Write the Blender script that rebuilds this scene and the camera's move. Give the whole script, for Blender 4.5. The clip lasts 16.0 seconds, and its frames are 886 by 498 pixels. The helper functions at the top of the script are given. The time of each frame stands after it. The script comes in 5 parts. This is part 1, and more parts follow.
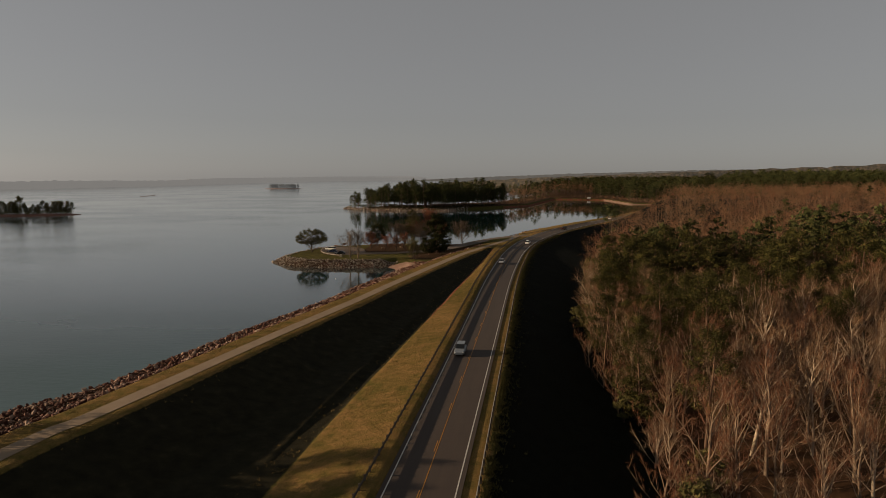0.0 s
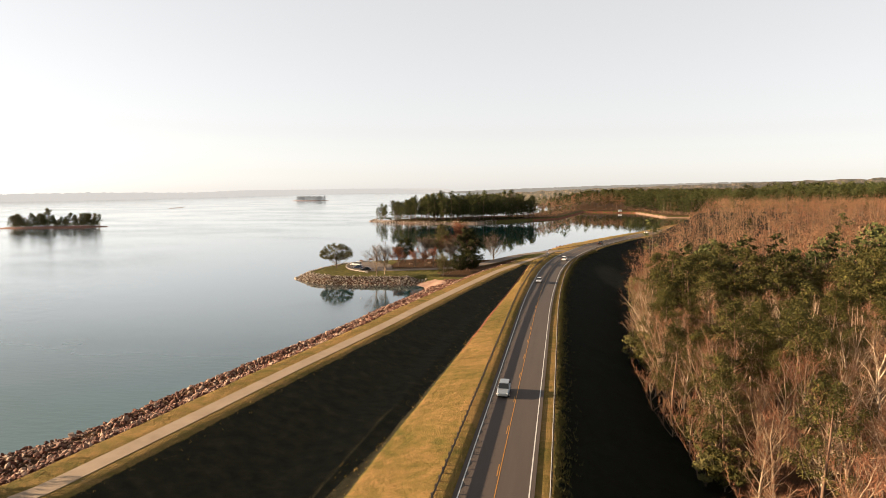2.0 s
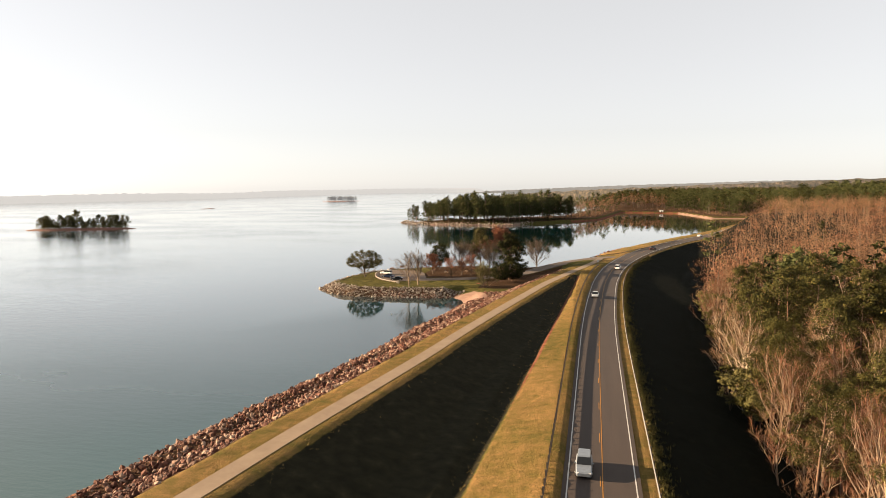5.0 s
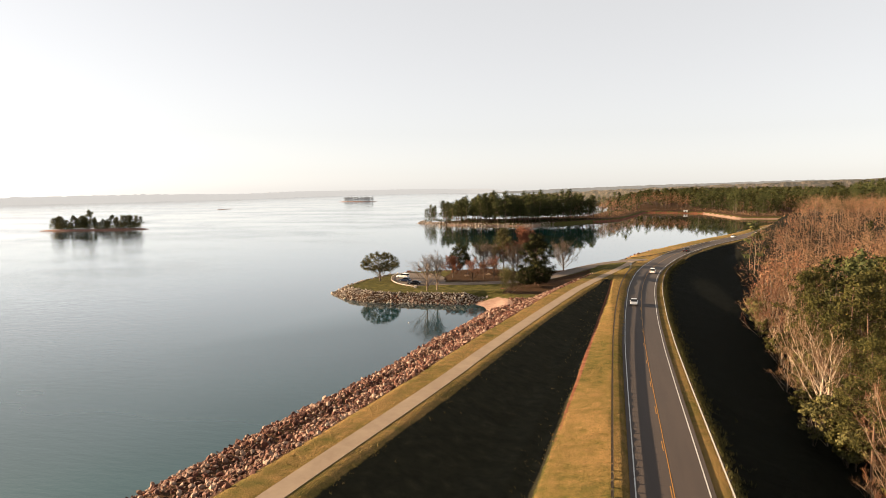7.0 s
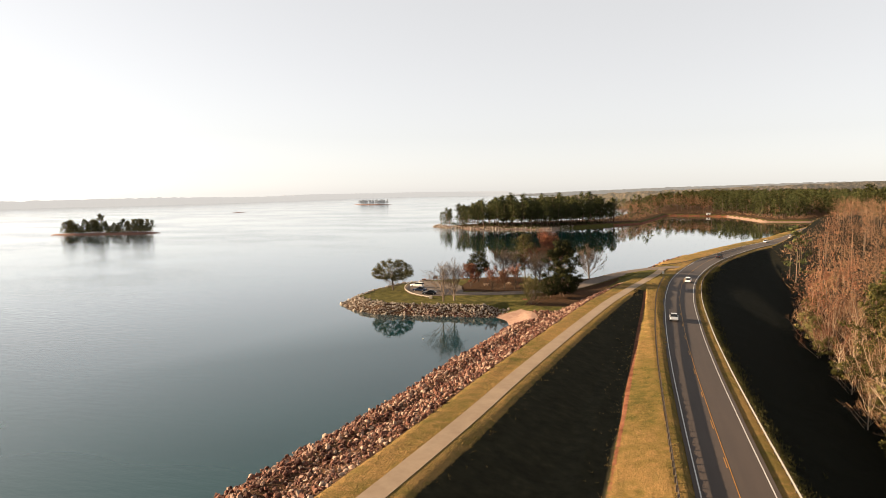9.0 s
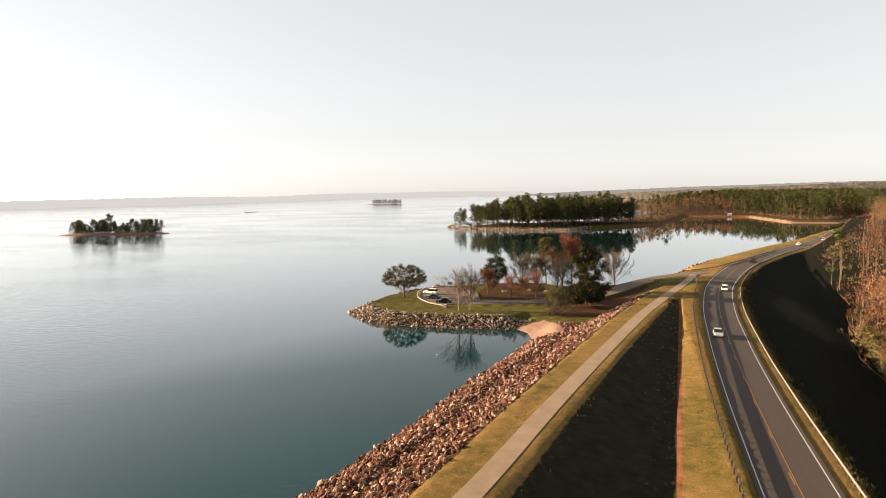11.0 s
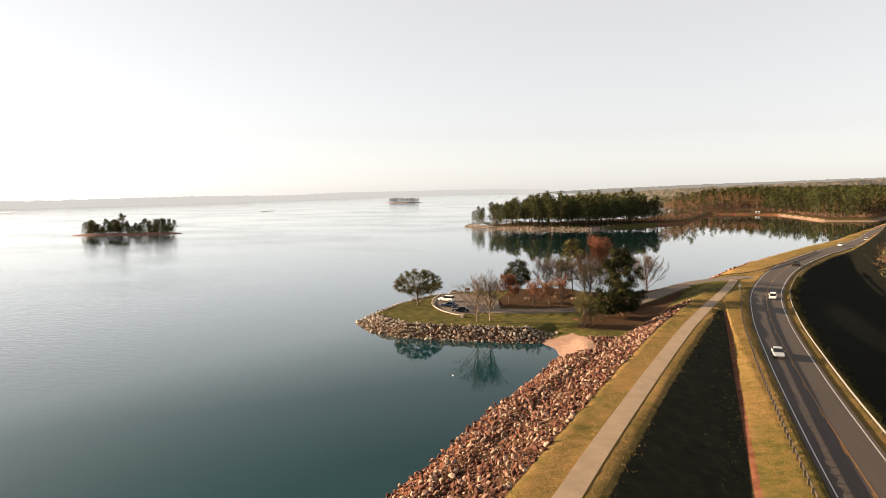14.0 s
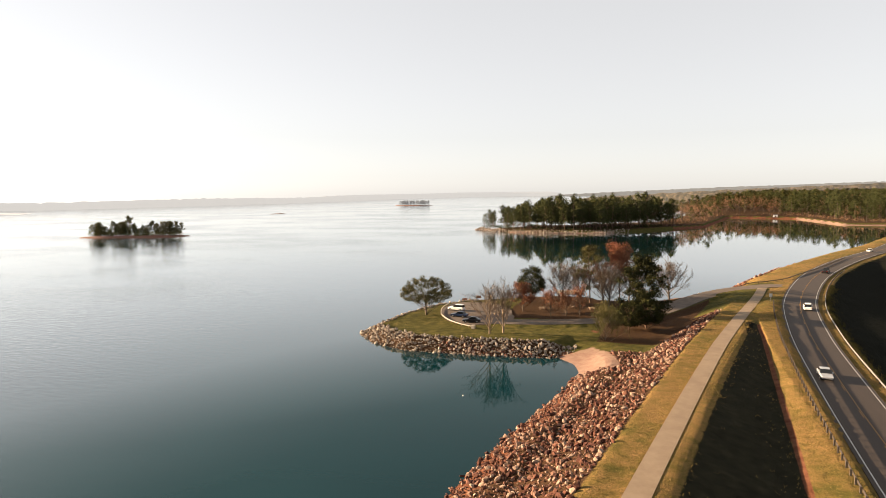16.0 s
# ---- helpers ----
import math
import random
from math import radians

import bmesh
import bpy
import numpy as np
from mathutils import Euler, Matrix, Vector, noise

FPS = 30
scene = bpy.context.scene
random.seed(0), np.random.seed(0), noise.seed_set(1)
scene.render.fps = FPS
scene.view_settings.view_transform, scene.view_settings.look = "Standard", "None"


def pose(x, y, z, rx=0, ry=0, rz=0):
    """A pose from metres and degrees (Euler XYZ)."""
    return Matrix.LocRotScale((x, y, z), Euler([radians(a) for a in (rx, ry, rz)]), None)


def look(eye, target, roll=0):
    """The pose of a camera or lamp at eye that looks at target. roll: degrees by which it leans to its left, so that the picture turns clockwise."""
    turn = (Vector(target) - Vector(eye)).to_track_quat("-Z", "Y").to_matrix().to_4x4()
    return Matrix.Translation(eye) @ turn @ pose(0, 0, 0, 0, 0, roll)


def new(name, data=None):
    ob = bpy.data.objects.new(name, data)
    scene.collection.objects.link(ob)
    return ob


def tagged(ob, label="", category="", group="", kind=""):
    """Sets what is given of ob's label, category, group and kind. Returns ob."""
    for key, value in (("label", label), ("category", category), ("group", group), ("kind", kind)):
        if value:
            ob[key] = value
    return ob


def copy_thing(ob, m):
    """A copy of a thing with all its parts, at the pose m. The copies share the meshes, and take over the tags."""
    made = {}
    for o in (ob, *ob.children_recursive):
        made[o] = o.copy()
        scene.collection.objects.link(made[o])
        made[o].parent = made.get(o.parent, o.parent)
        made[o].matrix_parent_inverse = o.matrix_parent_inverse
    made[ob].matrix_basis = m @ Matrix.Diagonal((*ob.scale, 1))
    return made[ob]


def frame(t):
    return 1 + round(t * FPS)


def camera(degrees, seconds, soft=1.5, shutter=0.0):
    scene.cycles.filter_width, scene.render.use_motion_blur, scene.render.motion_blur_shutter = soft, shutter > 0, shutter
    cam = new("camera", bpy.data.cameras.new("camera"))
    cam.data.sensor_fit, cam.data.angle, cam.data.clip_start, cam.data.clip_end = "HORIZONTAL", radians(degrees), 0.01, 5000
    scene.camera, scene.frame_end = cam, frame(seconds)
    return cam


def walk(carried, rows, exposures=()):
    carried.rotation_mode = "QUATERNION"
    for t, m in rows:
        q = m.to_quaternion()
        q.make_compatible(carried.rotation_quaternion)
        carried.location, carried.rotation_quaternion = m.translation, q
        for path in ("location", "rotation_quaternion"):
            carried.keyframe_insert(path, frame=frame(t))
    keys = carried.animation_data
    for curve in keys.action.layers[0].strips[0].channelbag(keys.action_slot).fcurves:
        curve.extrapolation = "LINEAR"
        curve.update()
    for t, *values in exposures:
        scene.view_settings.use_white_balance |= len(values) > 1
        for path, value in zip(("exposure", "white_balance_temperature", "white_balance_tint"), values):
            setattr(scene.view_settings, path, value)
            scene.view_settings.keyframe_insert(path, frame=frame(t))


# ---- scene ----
cam = camera(70.3, 16.0, soft=0.7)
PATH = [
    (0, (11.109, -1.533, 35.426), (10.818, 0.432, 35.195), -0.2),
    (0.5, (10.245, 1.378, 35.577), (9.932, 3.341, 35.356), -0.2),
    (1, (9.078, 4.842, 35.594), (8.746, 6.803, 35.382), -0.2),
    (1.5, (7.765, 8.618, 35.528), (7.414, 10.577, 35.326), -0.2),
    (2, (6.544, 12.817, 35.527), (6.173, 14.772, 35.334), -0.2),
    (2.5, (5.272, 17.014, 35.623), (4.883, 18.966, 35.435), -0.3),
    (3, (3.919, 21.12, 35.722), (3.513, 23.069, 35.533), -0.3),
    (3.5, (2.521, 25.132, 35.902), (2.099, 27.078, 35.712), -0.3),
    (4, (1.307, 29.104, 36.002), (0.87, 31.046, 35.811), -0.3),
    (6.5, (-5.14, 48.627, 35.116), (-5.646, 50.552, 34.923), -0.5),
    (7, (-6.369, 52.294, 34.829), (-6.887, 54.217, 34.638), -0.5),
    (7.5, (-7.536, 55.939, 34.831), (-8.067, 57.858, 34.643), -0.6),
    (8, (-8.717, 59.583, 34.895), (-9.259, 61.499, 34.709), -0.6),
    (8.5, (-9.815, 63.284, 34.91), (-10.367, 65.197, 34.726), -0.6),
    (9, (-11.063, 66.919, 34.839), (-11.627, 68.829, 34.657), -0.6),
    (11.5, (-16.769, 84.117, 35.049), (-17.383, 86.011, 34.868), -0.7),
    (12, (-17.698, 87.358, 35.09), (-18.322, 89.25, 34.918), -0.8),
    (12.5, (-18.509, 90.122, 35.115), (-19.143, 92.011, 34.945), -0.8),
    (13, (-19.171, 92.189, 35.117), (-19.813, 94.075, 34.942), -0.8),
    (13.5, (-19.725, 93.897, 35.163), (-20.375, 95.78, 34.978), -0.8),
    (14, (-20.407, 96.087, 35.07), (-21.065, 97.966, 34.882), -0.8),
    (14.5, (-21.03, 98.381, 35.083), (-21.696, 100.258, 34.895), -0.8),
    (15, (-21.824, 100.72, 35.085), (-22.498, 102.594, 34.9), -0.8),
    (15.5, (-22.684, 103.328, 34.983), (-23.366, 105.199, 34.802), -0.8),
    (16, (-23.661, 105.93, 34.965), (-24.351, 107.799, 34.786), -0.7),
]
STOPS = 2.4
EXPOSURES = [(t, STOPS + s, 6790, 12.4) for t, s in ((0.0, -1.80), (0.2, -1.28), (0.5, -0.22), (0.65, -0.03), (0.9, 0.02), (16.0, 0.02))]
walk(cam, [(t, look(eye, target, roll)) for t, eye, target, roll in PATH], EXPOSURES)

# ---- light ----
SUN_UP, SUN_TO = 11.8, Vector((-0.997, -0.07, 0))
world = bpy.data.worlds.new("world")
scene.world = world
world.use_nodes = True
wn = world.node_tree.nodes
sky = wn.new("ShaderNodeTexSky")
sky.sky_type, sky.sun_disc = "NISHITA", False
sky.sun_elevation = radians(SUN_UP)
sky.sun_rotation = math.atan2(SUN_TO.x, SUN_TO.y)
sky.air_density, sky.dust_density, sky.ozone_density = 0.8, 0.6, 1.0
# thin bright haze under the clear sky
pale = wn.new("ShaderNodeHueSaturation")
pale.inputs["Saturation"].default_value, pale.inputs["Value"].default_value = 0.34, 0.40
haze = wn.new("ShaderNodeMix")
haze.data_type, haze.blend_type = "RGBA", "ADD"
haze.inputs[0].default_value, haze.inputs[7].default_value = 1.0, (1.90, 1.95, 1.97, 1)
world.node_tree.links.new(sky.outputs[0], pale.inputs["Color"])
world.node_tree.links.new(pale.outputs[0], haze.inputs[6])
world.node_tree.links.new(haze.outputs[2], wn["Background"].inputs[0])
wn["Background"].inputs[1].default_value = 0.0475
sun = new("sun", bpy.data.lights.new("sun", "SUN"))
sun.data.energy, sun.data.angle, sun.data.color = 5.0, radians(0.6), (1.0, 0.75, 0.49)
sun.matrix_world = look((0, 0, 0), -(SUN_TO.normalized() * math.cos(radians(SUN_UP)) + Vector((0, 0, math.sin(radians(SUN_UP))))))


# ---- materials ----
class Nodes:
    """A short hand for building node materials."""

    def __init__(self, name):
        self.mat = bpy.data.materials.new(name)
        self.mat.use_nodes = True
        self.tree = self.mat.node_tree
        self.bsdf = self.tree.nodes["Principled BSDF"]
        self.bsdf.inputs["Specular IOR Level"].default_value = 0.25

    def add(self, kind, **inputs):
        node = self.tree.nodes.new(kind)
        for key, value in inputs.items():
            self.set(node, key.replace("_", " "), value)
        return node

    def set(self, node, key, value):
        if hasattr(value, "is_output"):
            self.tree.links.new(value, node.inputs[key])
        else:
            node.inputs[key].default_value = value

    def coords(self, sx=1.0, sy=1.0, sz=1.0, which="Object"):
        tc = self.tree.nodes.new("ShaderNodeTexCoord")
        mp = self.add("ShaderNodeMapping", Scale=(sx, sy, sz))
        self.tree.links.new(tc.outputs[which], mp.inputs["Vector"])
        return mp.outputs[0]

    def noise(self, scale, detail=4.0, rough=0.6, vector=None):
        node = self.add("ShaderNodeTexNoise", Scale=scale, Detail=detail, Roughness=rough)
        self.tree.links.new(vector or self.coords(), node.inputs["Vector"])
        return node.outputs[0]

    def ramp(self, fac, stops):
        node = self.tree.nodes.new("ShaderNodeValToRGB")
        self.tree.links.new(fac, node.inputs[0])
        el = node.color_ramp.elements
        while len(el) < len(stops):
            el.new(0.5)
        for e, (p, c) in zip(el, stops):
            e.position, e.color = p, (*c, 1)
        return node.outputs[0]

    def mix(self, fac, a, b, blend="MIX"):
        node = self.tree.nodes.new("ShaderNodeMix")
        node.data_type, node.blend_type = "RGBA", blend
        for i, v in ((0, fac), (6, a), (7, b)):
            if hasattr(v, "is_output"):
                self.tree.links.new(v, node.inputs[i])
            else:
                node.inputs[i].default_value = v if i == 0 or len(v) == 4 else (*v, 1)
        return node.outputs[2]

    def math(self, op, a, b=0.0, clamp=False):
        node = self.tree.nodes.new("ShaderNodeMath")
        node.operation, node.use_clamp = op, clamp
        for i, v in ((0, a), (1, b)):
            if hasattr(v, "is_output"):
                self.tree.links.new(v, node.inputs[i])
            else:
                node.inputs[i].default_value = v
        return node.outputs[0]

    def attr(self, name):
        node = self.tree.nodes.new("ShaderNodeAttribute")
        node.attribute_name = name
        return node.outputs["Fac"]

    def random(self):
        return self.tree.nodes.new("ShaderNodeObjectInfo").outputs["Random"]

    def island(self):
        return self.tree.nodes.new("ShaderNodeNewGeometry").outputs["Random Per Island"]

    def bump(self, height, strength=0.5, distance=0.1):
        node = self.add("ShaderNodeBump", Strength=strength, Distance=distance, Height=height)
        self.tree.links.new(node.outputs[0], self.bsdf.inputs["Normal"])

    def done(self, colour, rough=0.8, metal=0.0):
        self.set(self.bsdf, "Base Color", colour if hasattr(colour, "is_output") else (*colour, 1))
        self.set(self.bsdf, "Roughness", rough)
        self.bsdf.inputs["Metallic"].default_value = metal
        return self.mat


def simple(name, colour, rough=0.6, metal=0.0, vary=0.25, scale=3.0):
    n = Nodes(name)
    dark = tuple(c * (1 - vary) for c in colour)
    return n.done(n.ramp(n.noise(scale), [(0.3, dark), (0.7, colour)]), rough, metal)


def leafy(name, dark, mid, light):
    """Leaves, needles or twigs: colour by clump and by tree."""
    n = Nodes(name)
    clump = n.ramp(n.noise(0.8, 3, 0.6), [(0.32, (0, 0, 0)), (0.68, (1, 1, 1))])
    fac = n.math("ADD", n.math("MULTIPLY", clump, 0.62), n.math("MULTIPLY", n.island(), 0.38))
    c = n.ramp(fac, [(0.0, dark), (0.5, mid), (1.0, light)])
    tone = n.math("ADD", 0.70, n.math("MULTIPLY", n.random(), 0.5))
    shade = n.mix(1.0, c, n.ramp(tone, [(0.0, (0, 0, 0)), (1.0, (1, 1, 1))]), "MULTIPLY")
    n.bsdf.inputs["Specular IOR Level"].default_value = 0.05
    return n.done(shade, 0.75)


def ground_material():
    n = Nodes("ground")
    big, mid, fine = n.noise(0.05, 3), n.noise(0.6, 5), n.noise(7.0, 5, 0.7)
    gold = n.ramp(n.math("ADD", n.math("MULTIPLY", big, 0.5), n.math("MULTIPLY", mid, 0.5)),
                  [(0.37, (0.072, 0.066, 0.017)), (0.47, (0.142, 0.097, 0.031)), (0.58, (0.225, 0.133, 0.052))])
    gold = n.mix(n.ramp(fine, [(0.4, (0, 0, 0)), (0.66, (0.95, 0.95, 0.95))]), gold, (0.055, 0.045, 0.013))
    green = n.ramp(mid, [(0.3, (0.031, 0.031, 0.009)), (0.52, (0.070, 0.061, 0.016)), (0.75, (0.129, 0.095, 0.031))])
    green = n.mix(n.math("MULTIPLY", fine, 0.5), green, (0.03, 0.035, 0.012))
    # near-black grass: the shade of the embankment and ditch put into the colour
    shade_grass = n.ramp(mid, [(0.3, (0.0028, 0.0032, 0.0018)), (0.6, (0.005, 0.0053, 0.003)), (0.8, (0.009, 0.0085, 0.005))])
    # browner grass with the weaker shade of the dam slope in its colour
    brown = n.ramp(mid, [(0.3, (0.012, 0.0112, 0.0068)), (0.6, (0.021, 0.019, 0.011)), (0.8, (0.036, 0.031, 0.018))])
    clay = n.ramp(mid, [(0.3, (0.074, 0.025, 0.014)), (0.7, (0.167, 0.074, 0.042))])
    sand = n.ramp(mid, [(0.3, (0.165, 0.100, 0.076)), (0.7, (0.235, 0.160, 0.125))])
    litter = n.ramp(fine, [(0.3, (0.019, 0.012, 0.007)), (0.7, (0.069, 0.036, 0.019))])
    colour = green
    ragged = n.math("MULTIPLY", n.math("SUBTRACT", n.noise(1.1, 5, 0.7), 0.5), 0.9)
    for name, c in (("w_gold", gold), ("w_deep_shade", shade_grass), ("w_half_shade", brown), ("w_litter_shade", litter), ("w_clay", clay), ("w_sand", sand)):
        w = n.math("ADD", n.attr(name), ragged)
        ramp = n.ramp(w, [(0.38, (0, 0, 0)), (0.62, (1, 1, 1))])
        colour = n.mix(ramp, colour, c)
    n.bsdf.inputs["Specular IOR Level"].default_value = 0.03
    # dry grass blades catch light at a low angle
    n.bsdf.inputs["Sheen Weight"].default_value, n.bsdf.inputs["Sheen Roughness"].default_value = 0.006, 0.25
    n.bsdf.inputs["Sheen Tint"].default_value = (0.9, 0.85, 0.6, 1)
    n.bump(n.math("ADD", n.math("MULTIPLY", fine, 0.6), mid), 0.9, 0.25)
    return n.done(colour, 0.95)


def water_material():
    n = Nodes("lake_water")
    n.bsdf.inputs["IOR"].default_value = 1.17
    n.bsdf.inputs["Specular IOR Level"].default_value = 0.5
    place = n.add("ShaderNodeSeparateXYZ", Vector=n.coords(0.002, 0.002, 0.002))
    # wind over the open water, shelter near the point and in the cove
    south = n.ramp(place.outputs["Y"], [(0.20, (1, 1, 1)), (0.42, (0.0, 0.0, 0.0))])
    west = n.ramp(n.math("ADD", place.outputs["X"], 1.0), [(0.60, (1, 1, 1)), (0.80, (0.07, 0.07, 0.07))])
    # sun-side glare, put in by place as extra mirroring
    west_glare = n.ramp(n.math("ADD", place.outputs["X"], 1.0), [(0.74, (1, 1, 1)), (0.90, (0, 0, 0))])
    wind = n.math("MAXIMUM", south, west)
    gusts = n.ramp(n.noise(0.013, 4, 0.55, n.coords(0.6, 1.0, 1.0)), [(0.40, (0.35, 0.35, 0.35)), (0.60, (1, 1, 1))])
    ruffle = n.math("MULTIPLY", wind, gusts)
    long = n.noise(0.8, 4, 0.55, n.coords(0.35, 1.0, 1.0))
    n.bump(n.math("MULTIPLY", long, ruffle), 0.6, 0.16)
    wide = n.noise(0.012, 3, 0.5)
    deep = n.ramp(wide, [(0.35, (0.0004, 0.0150, 0.0200)), (0.65, (0.0007, 0.0240, 0.0300))])
    # a lighter teal towards the sandy end of the dam
    deep = n.mix(n.math("MULTIPLY", n.math("POWER", south, 2.2), n.ramp(wide, [(0.3, (0.6, 0.6, 0.6)), (0.7, (1, 1, 1))])), deep, (0.024, 0.064, 0.071))
    rough = n.math("ADD", n.math("ADD", 0.02, n.math("MULTIPLY", ruffle, 0.12)), n.math("MULTIPLY", south, 0.30))
    # the skin of the water mirrors more at a low angle, raised south and west
    lw = n.add("ShaderNodeLayerWeight", Blend=0.5)
    n.set(n.bsdf, "Coat Weight", n.ramp(n.math("ADD", lw.outputs["Facing"], n.math("MAXIMUM", n.math("MULTIPLY", south, 0.27), n.math("MULTIPLY", west_glare, 0.17))), [(0.70, (0, 0, 0)), (0.88, (1, 1, 1))]))
    n.set(n.bsdf, "Coat Roughness", rough)
    n.bsdf.inputs["Coat IOR"].default_value = 1.36
    n.tree.links.new(n.bsdf.inputs["Normal"].links[0].from_socket, n.bsdf.inputs["Coat Normal"])
    return n.done(deep, rough)


def asphalt_material():
    n = Nodes("asphalt")
    along = n.noise(1.2, 4, 0.6, n.coords(1.0, 0.06, 1.0))
    base = n.ramp(along, [(0.3, (0.024, 0.0168, 0.0131)), (0.7, (0.038, 0.0262, 0.0201))])
    patch = n.mix(n.math("MULTIPLY", n.noise(0.15, 3), 0.4), base, (0.053, 0.037, 0.0285))
    grit = n.noise(40.0, 3)
    n.bump(grit, 0.3, 0.02)
    n.bsdf.inputs["Specular IOR Level"].default_value = 0.4
    return n.done(n.mix(0.25, patch, n.ramp(grit, [(0.3, (0.021, 0.0146, 0.0113)), (0.7, (0.054, 0.0375, 0.0285))])), 0.85)


def path_material():
    n = Nodes("path_concrete")
    base = n.ramp(n.noise(0.35, 5, 0.7), [(0.3, (0.152, 0.108, 0.070)), (0.7, (0.222, 0.167, 0.112))])
    n.bump(n.noise(20.0), 0.3, 0.03)
    return n.done(n.mix(n.math("MULTIPLY", n.noise(3.0, 5), 0.4), base, (0.20, 0.15, 0.11)), 0.9)


def rock_material(name, a, b, c):
    n = Nodes(name)
    pick = n.ramp(n.math("FRACT", n.math("ADD", n.island(), n.random())), [(0.08, a), (0.5, b), (0.8, tuple((u + v) / 2 for u, v in zip(b, c))), (1.0, c)])
    worn = n.mix(n.math("MULTIPLY", n.noise(2.2, 5, 0.7), 0.7), pick, tuple(v * 0.45 for v in a))
    n.bump(n.noise(5.0, 5), 0.6, 0.08)
    return n.done(worn, 0.9)


M_SPUR = simple("worn_tan_asphalt", (0.112, 0.087, 0.070), 0.9, vary=0.35, scale=0.7)
M_GROUND, M_WATER, M_ASPHALT, M_PATH = ground_material(), water_material(), asphalt_material(), path_material()
M_ROCK_RED = rock_material("riprap_stone", (0.045, 0.013, 0.007), (0.135, 0.050, 0.029), (0.38, 0.28, 0.21))
M_ROCK_PALE = rock_material("pale_stone", (0.130, 0.094, 0.070), (0.250, 0.207, 0.165), (0.41, 0.365, 0.305))
M_WHITE, M_YELLOW = simple("white_paint_line", (0.449, 0.437, 0.412), 0.6, vary=0.3, scale=2), simple("yellow_paint_line", (0.312, 0.144, 0.019), 0.6, vary=0.3, scale=2)
M_STEEL = simple("galvanised_steel", (0.216, 0.209, 0.195), 0.45, 0.35)
M_POST = simple("weathered_post", (0.070, 0.056, 0.043), 0.85)
M_BARK_PINE = simple("pine_bark", (0.105, 0.064, 0.042), 0.9)
M_BARK_GREY = simple("grey_bark", (0.074, 0.056, 0.041), 0.9)
M_RUSTY = simple("weathered_brown_steel", (0.066, 0.052, 0.041), 0.7, 0.2)
M_BARK_PALE = simple("pale_bark", (0.34, 0.27, 0.20), 0.9)
M_BARK_TAN = simple("tan_bark", (0.20, 0.145, 0.10), 0.9)
M_PINE = leafy("pine_needles", (0.011, 0.012, 0.004), (0.036, 0.0345, 0.01), (0.092, 0.077, 0.021))
M_OAKLEAF = leafy("olive_leaves", (0.036, 0.036, 0.013), (0.085, 0.077, 0.028), (0.155, 0.128, 0.050))
M_SHOREPINE = leafy("shore_needles", (0.018, 0.023, 0.009), (0.042, 0.048, 0.017), (0.09, 0.086, 0.03))
M_DARKPINE = leafy("dark_needles", (0.007, 0.009, 0.004), (0.020, 0.022, 0.007), (0.054, 0.050, 0.014))
M_TWIG_TAN = leafy("tan_twigs", (0.075, 0.042, 0.024), (0.14, 0.082, 0.047), (0.225, 0.144, 0.086))
M_TWIG_RED = leafy("reddish_twigs", (0.072, 0.031, 0.018), (0.13, 0.059, 0.034), (0.19, 0.096, 0.056))
M_TWIG_GREY = leafy("grey_twigs", (0.058, 0.042, 0.031), (0.096, 0.072, 0.052), (0.14, 0.108, 0.078))
M_RUST = leafy("rust_leaves", (0.095, 0.036, 0.02), (0.172, 0.069, 0.038), (0.24, 0.11, 0.064))
M_WEED = leafy("dry_weeds", (0.025, 0.027, 0.010), (0.049, 0.046, 0.016), (0.087, 0.071, 0.027))


# ---- mesh helpers ----
def mesh_from(name, verts, faces, mats, index=None, smooth=False):
    """A mesh from numpy arrays of places and triangles or quads."""
    me = bpy.data.meshes.new(name)
    verts, faces = np.asarray(verts, np.float32), np.asarray(faces, np.int32)
    k = faces.shape[1]
    me.vertices.add(len(verts))
    me.vertices.foreach_set("co", verts.ravel())
    me.loops.add(faces.size)
    me.loops.foreach_set("vertex_index", faces.ravel())
    me.polygons.add(len(faces))
    me.polygons.foreach_set("loop_start", np.arange(0, faces.size, k, dtype=np.int32))
    for m in mats:
        me.materials.append(m)
    if index is not None:
        me.polygons.foreach_set("material_index", np.asarray(index, np.int32))
    me.polygons.foreach_set("use_smooth", np.full(len(faces), smooth))
    me.update()
    me.validate()
    return me


def part(name, bm, material, parent, label=""):
    """Links a bmesh (or a ready mesh) as one object under a thing or a part."""
    if isinstance(bm, bmesh.types.BMesh):
        me = bpy.data.meshes.new(name)
        bm.to_mesh(me)
        bm.free()
        me.materials.append(material)
    else:
        me = bm
    ob = new(name, me)
    ob.parent = parent
    return tagged(ob, label)


def box(bm, x0, x1, y0, y1, z0, z1, bevel=0.0):
    m = Matrix.Translation(((x0 + x1) / 2, (y0 + y1) / 2, (z0 + z1) / 2)) @ Matrix.Diagonal((x1 - x0, y1 - y0, z1 - z0, 1))
    made = bmesh.ops.create_cube(bm, size=1, matrix=m)["verts"]
    if bevel:
        bmesh.ops.bevel(bm, geom=list({e for v in made for e in v.link_edges}), offset=bevel, segments=2, affect="EDGES")
    return bm


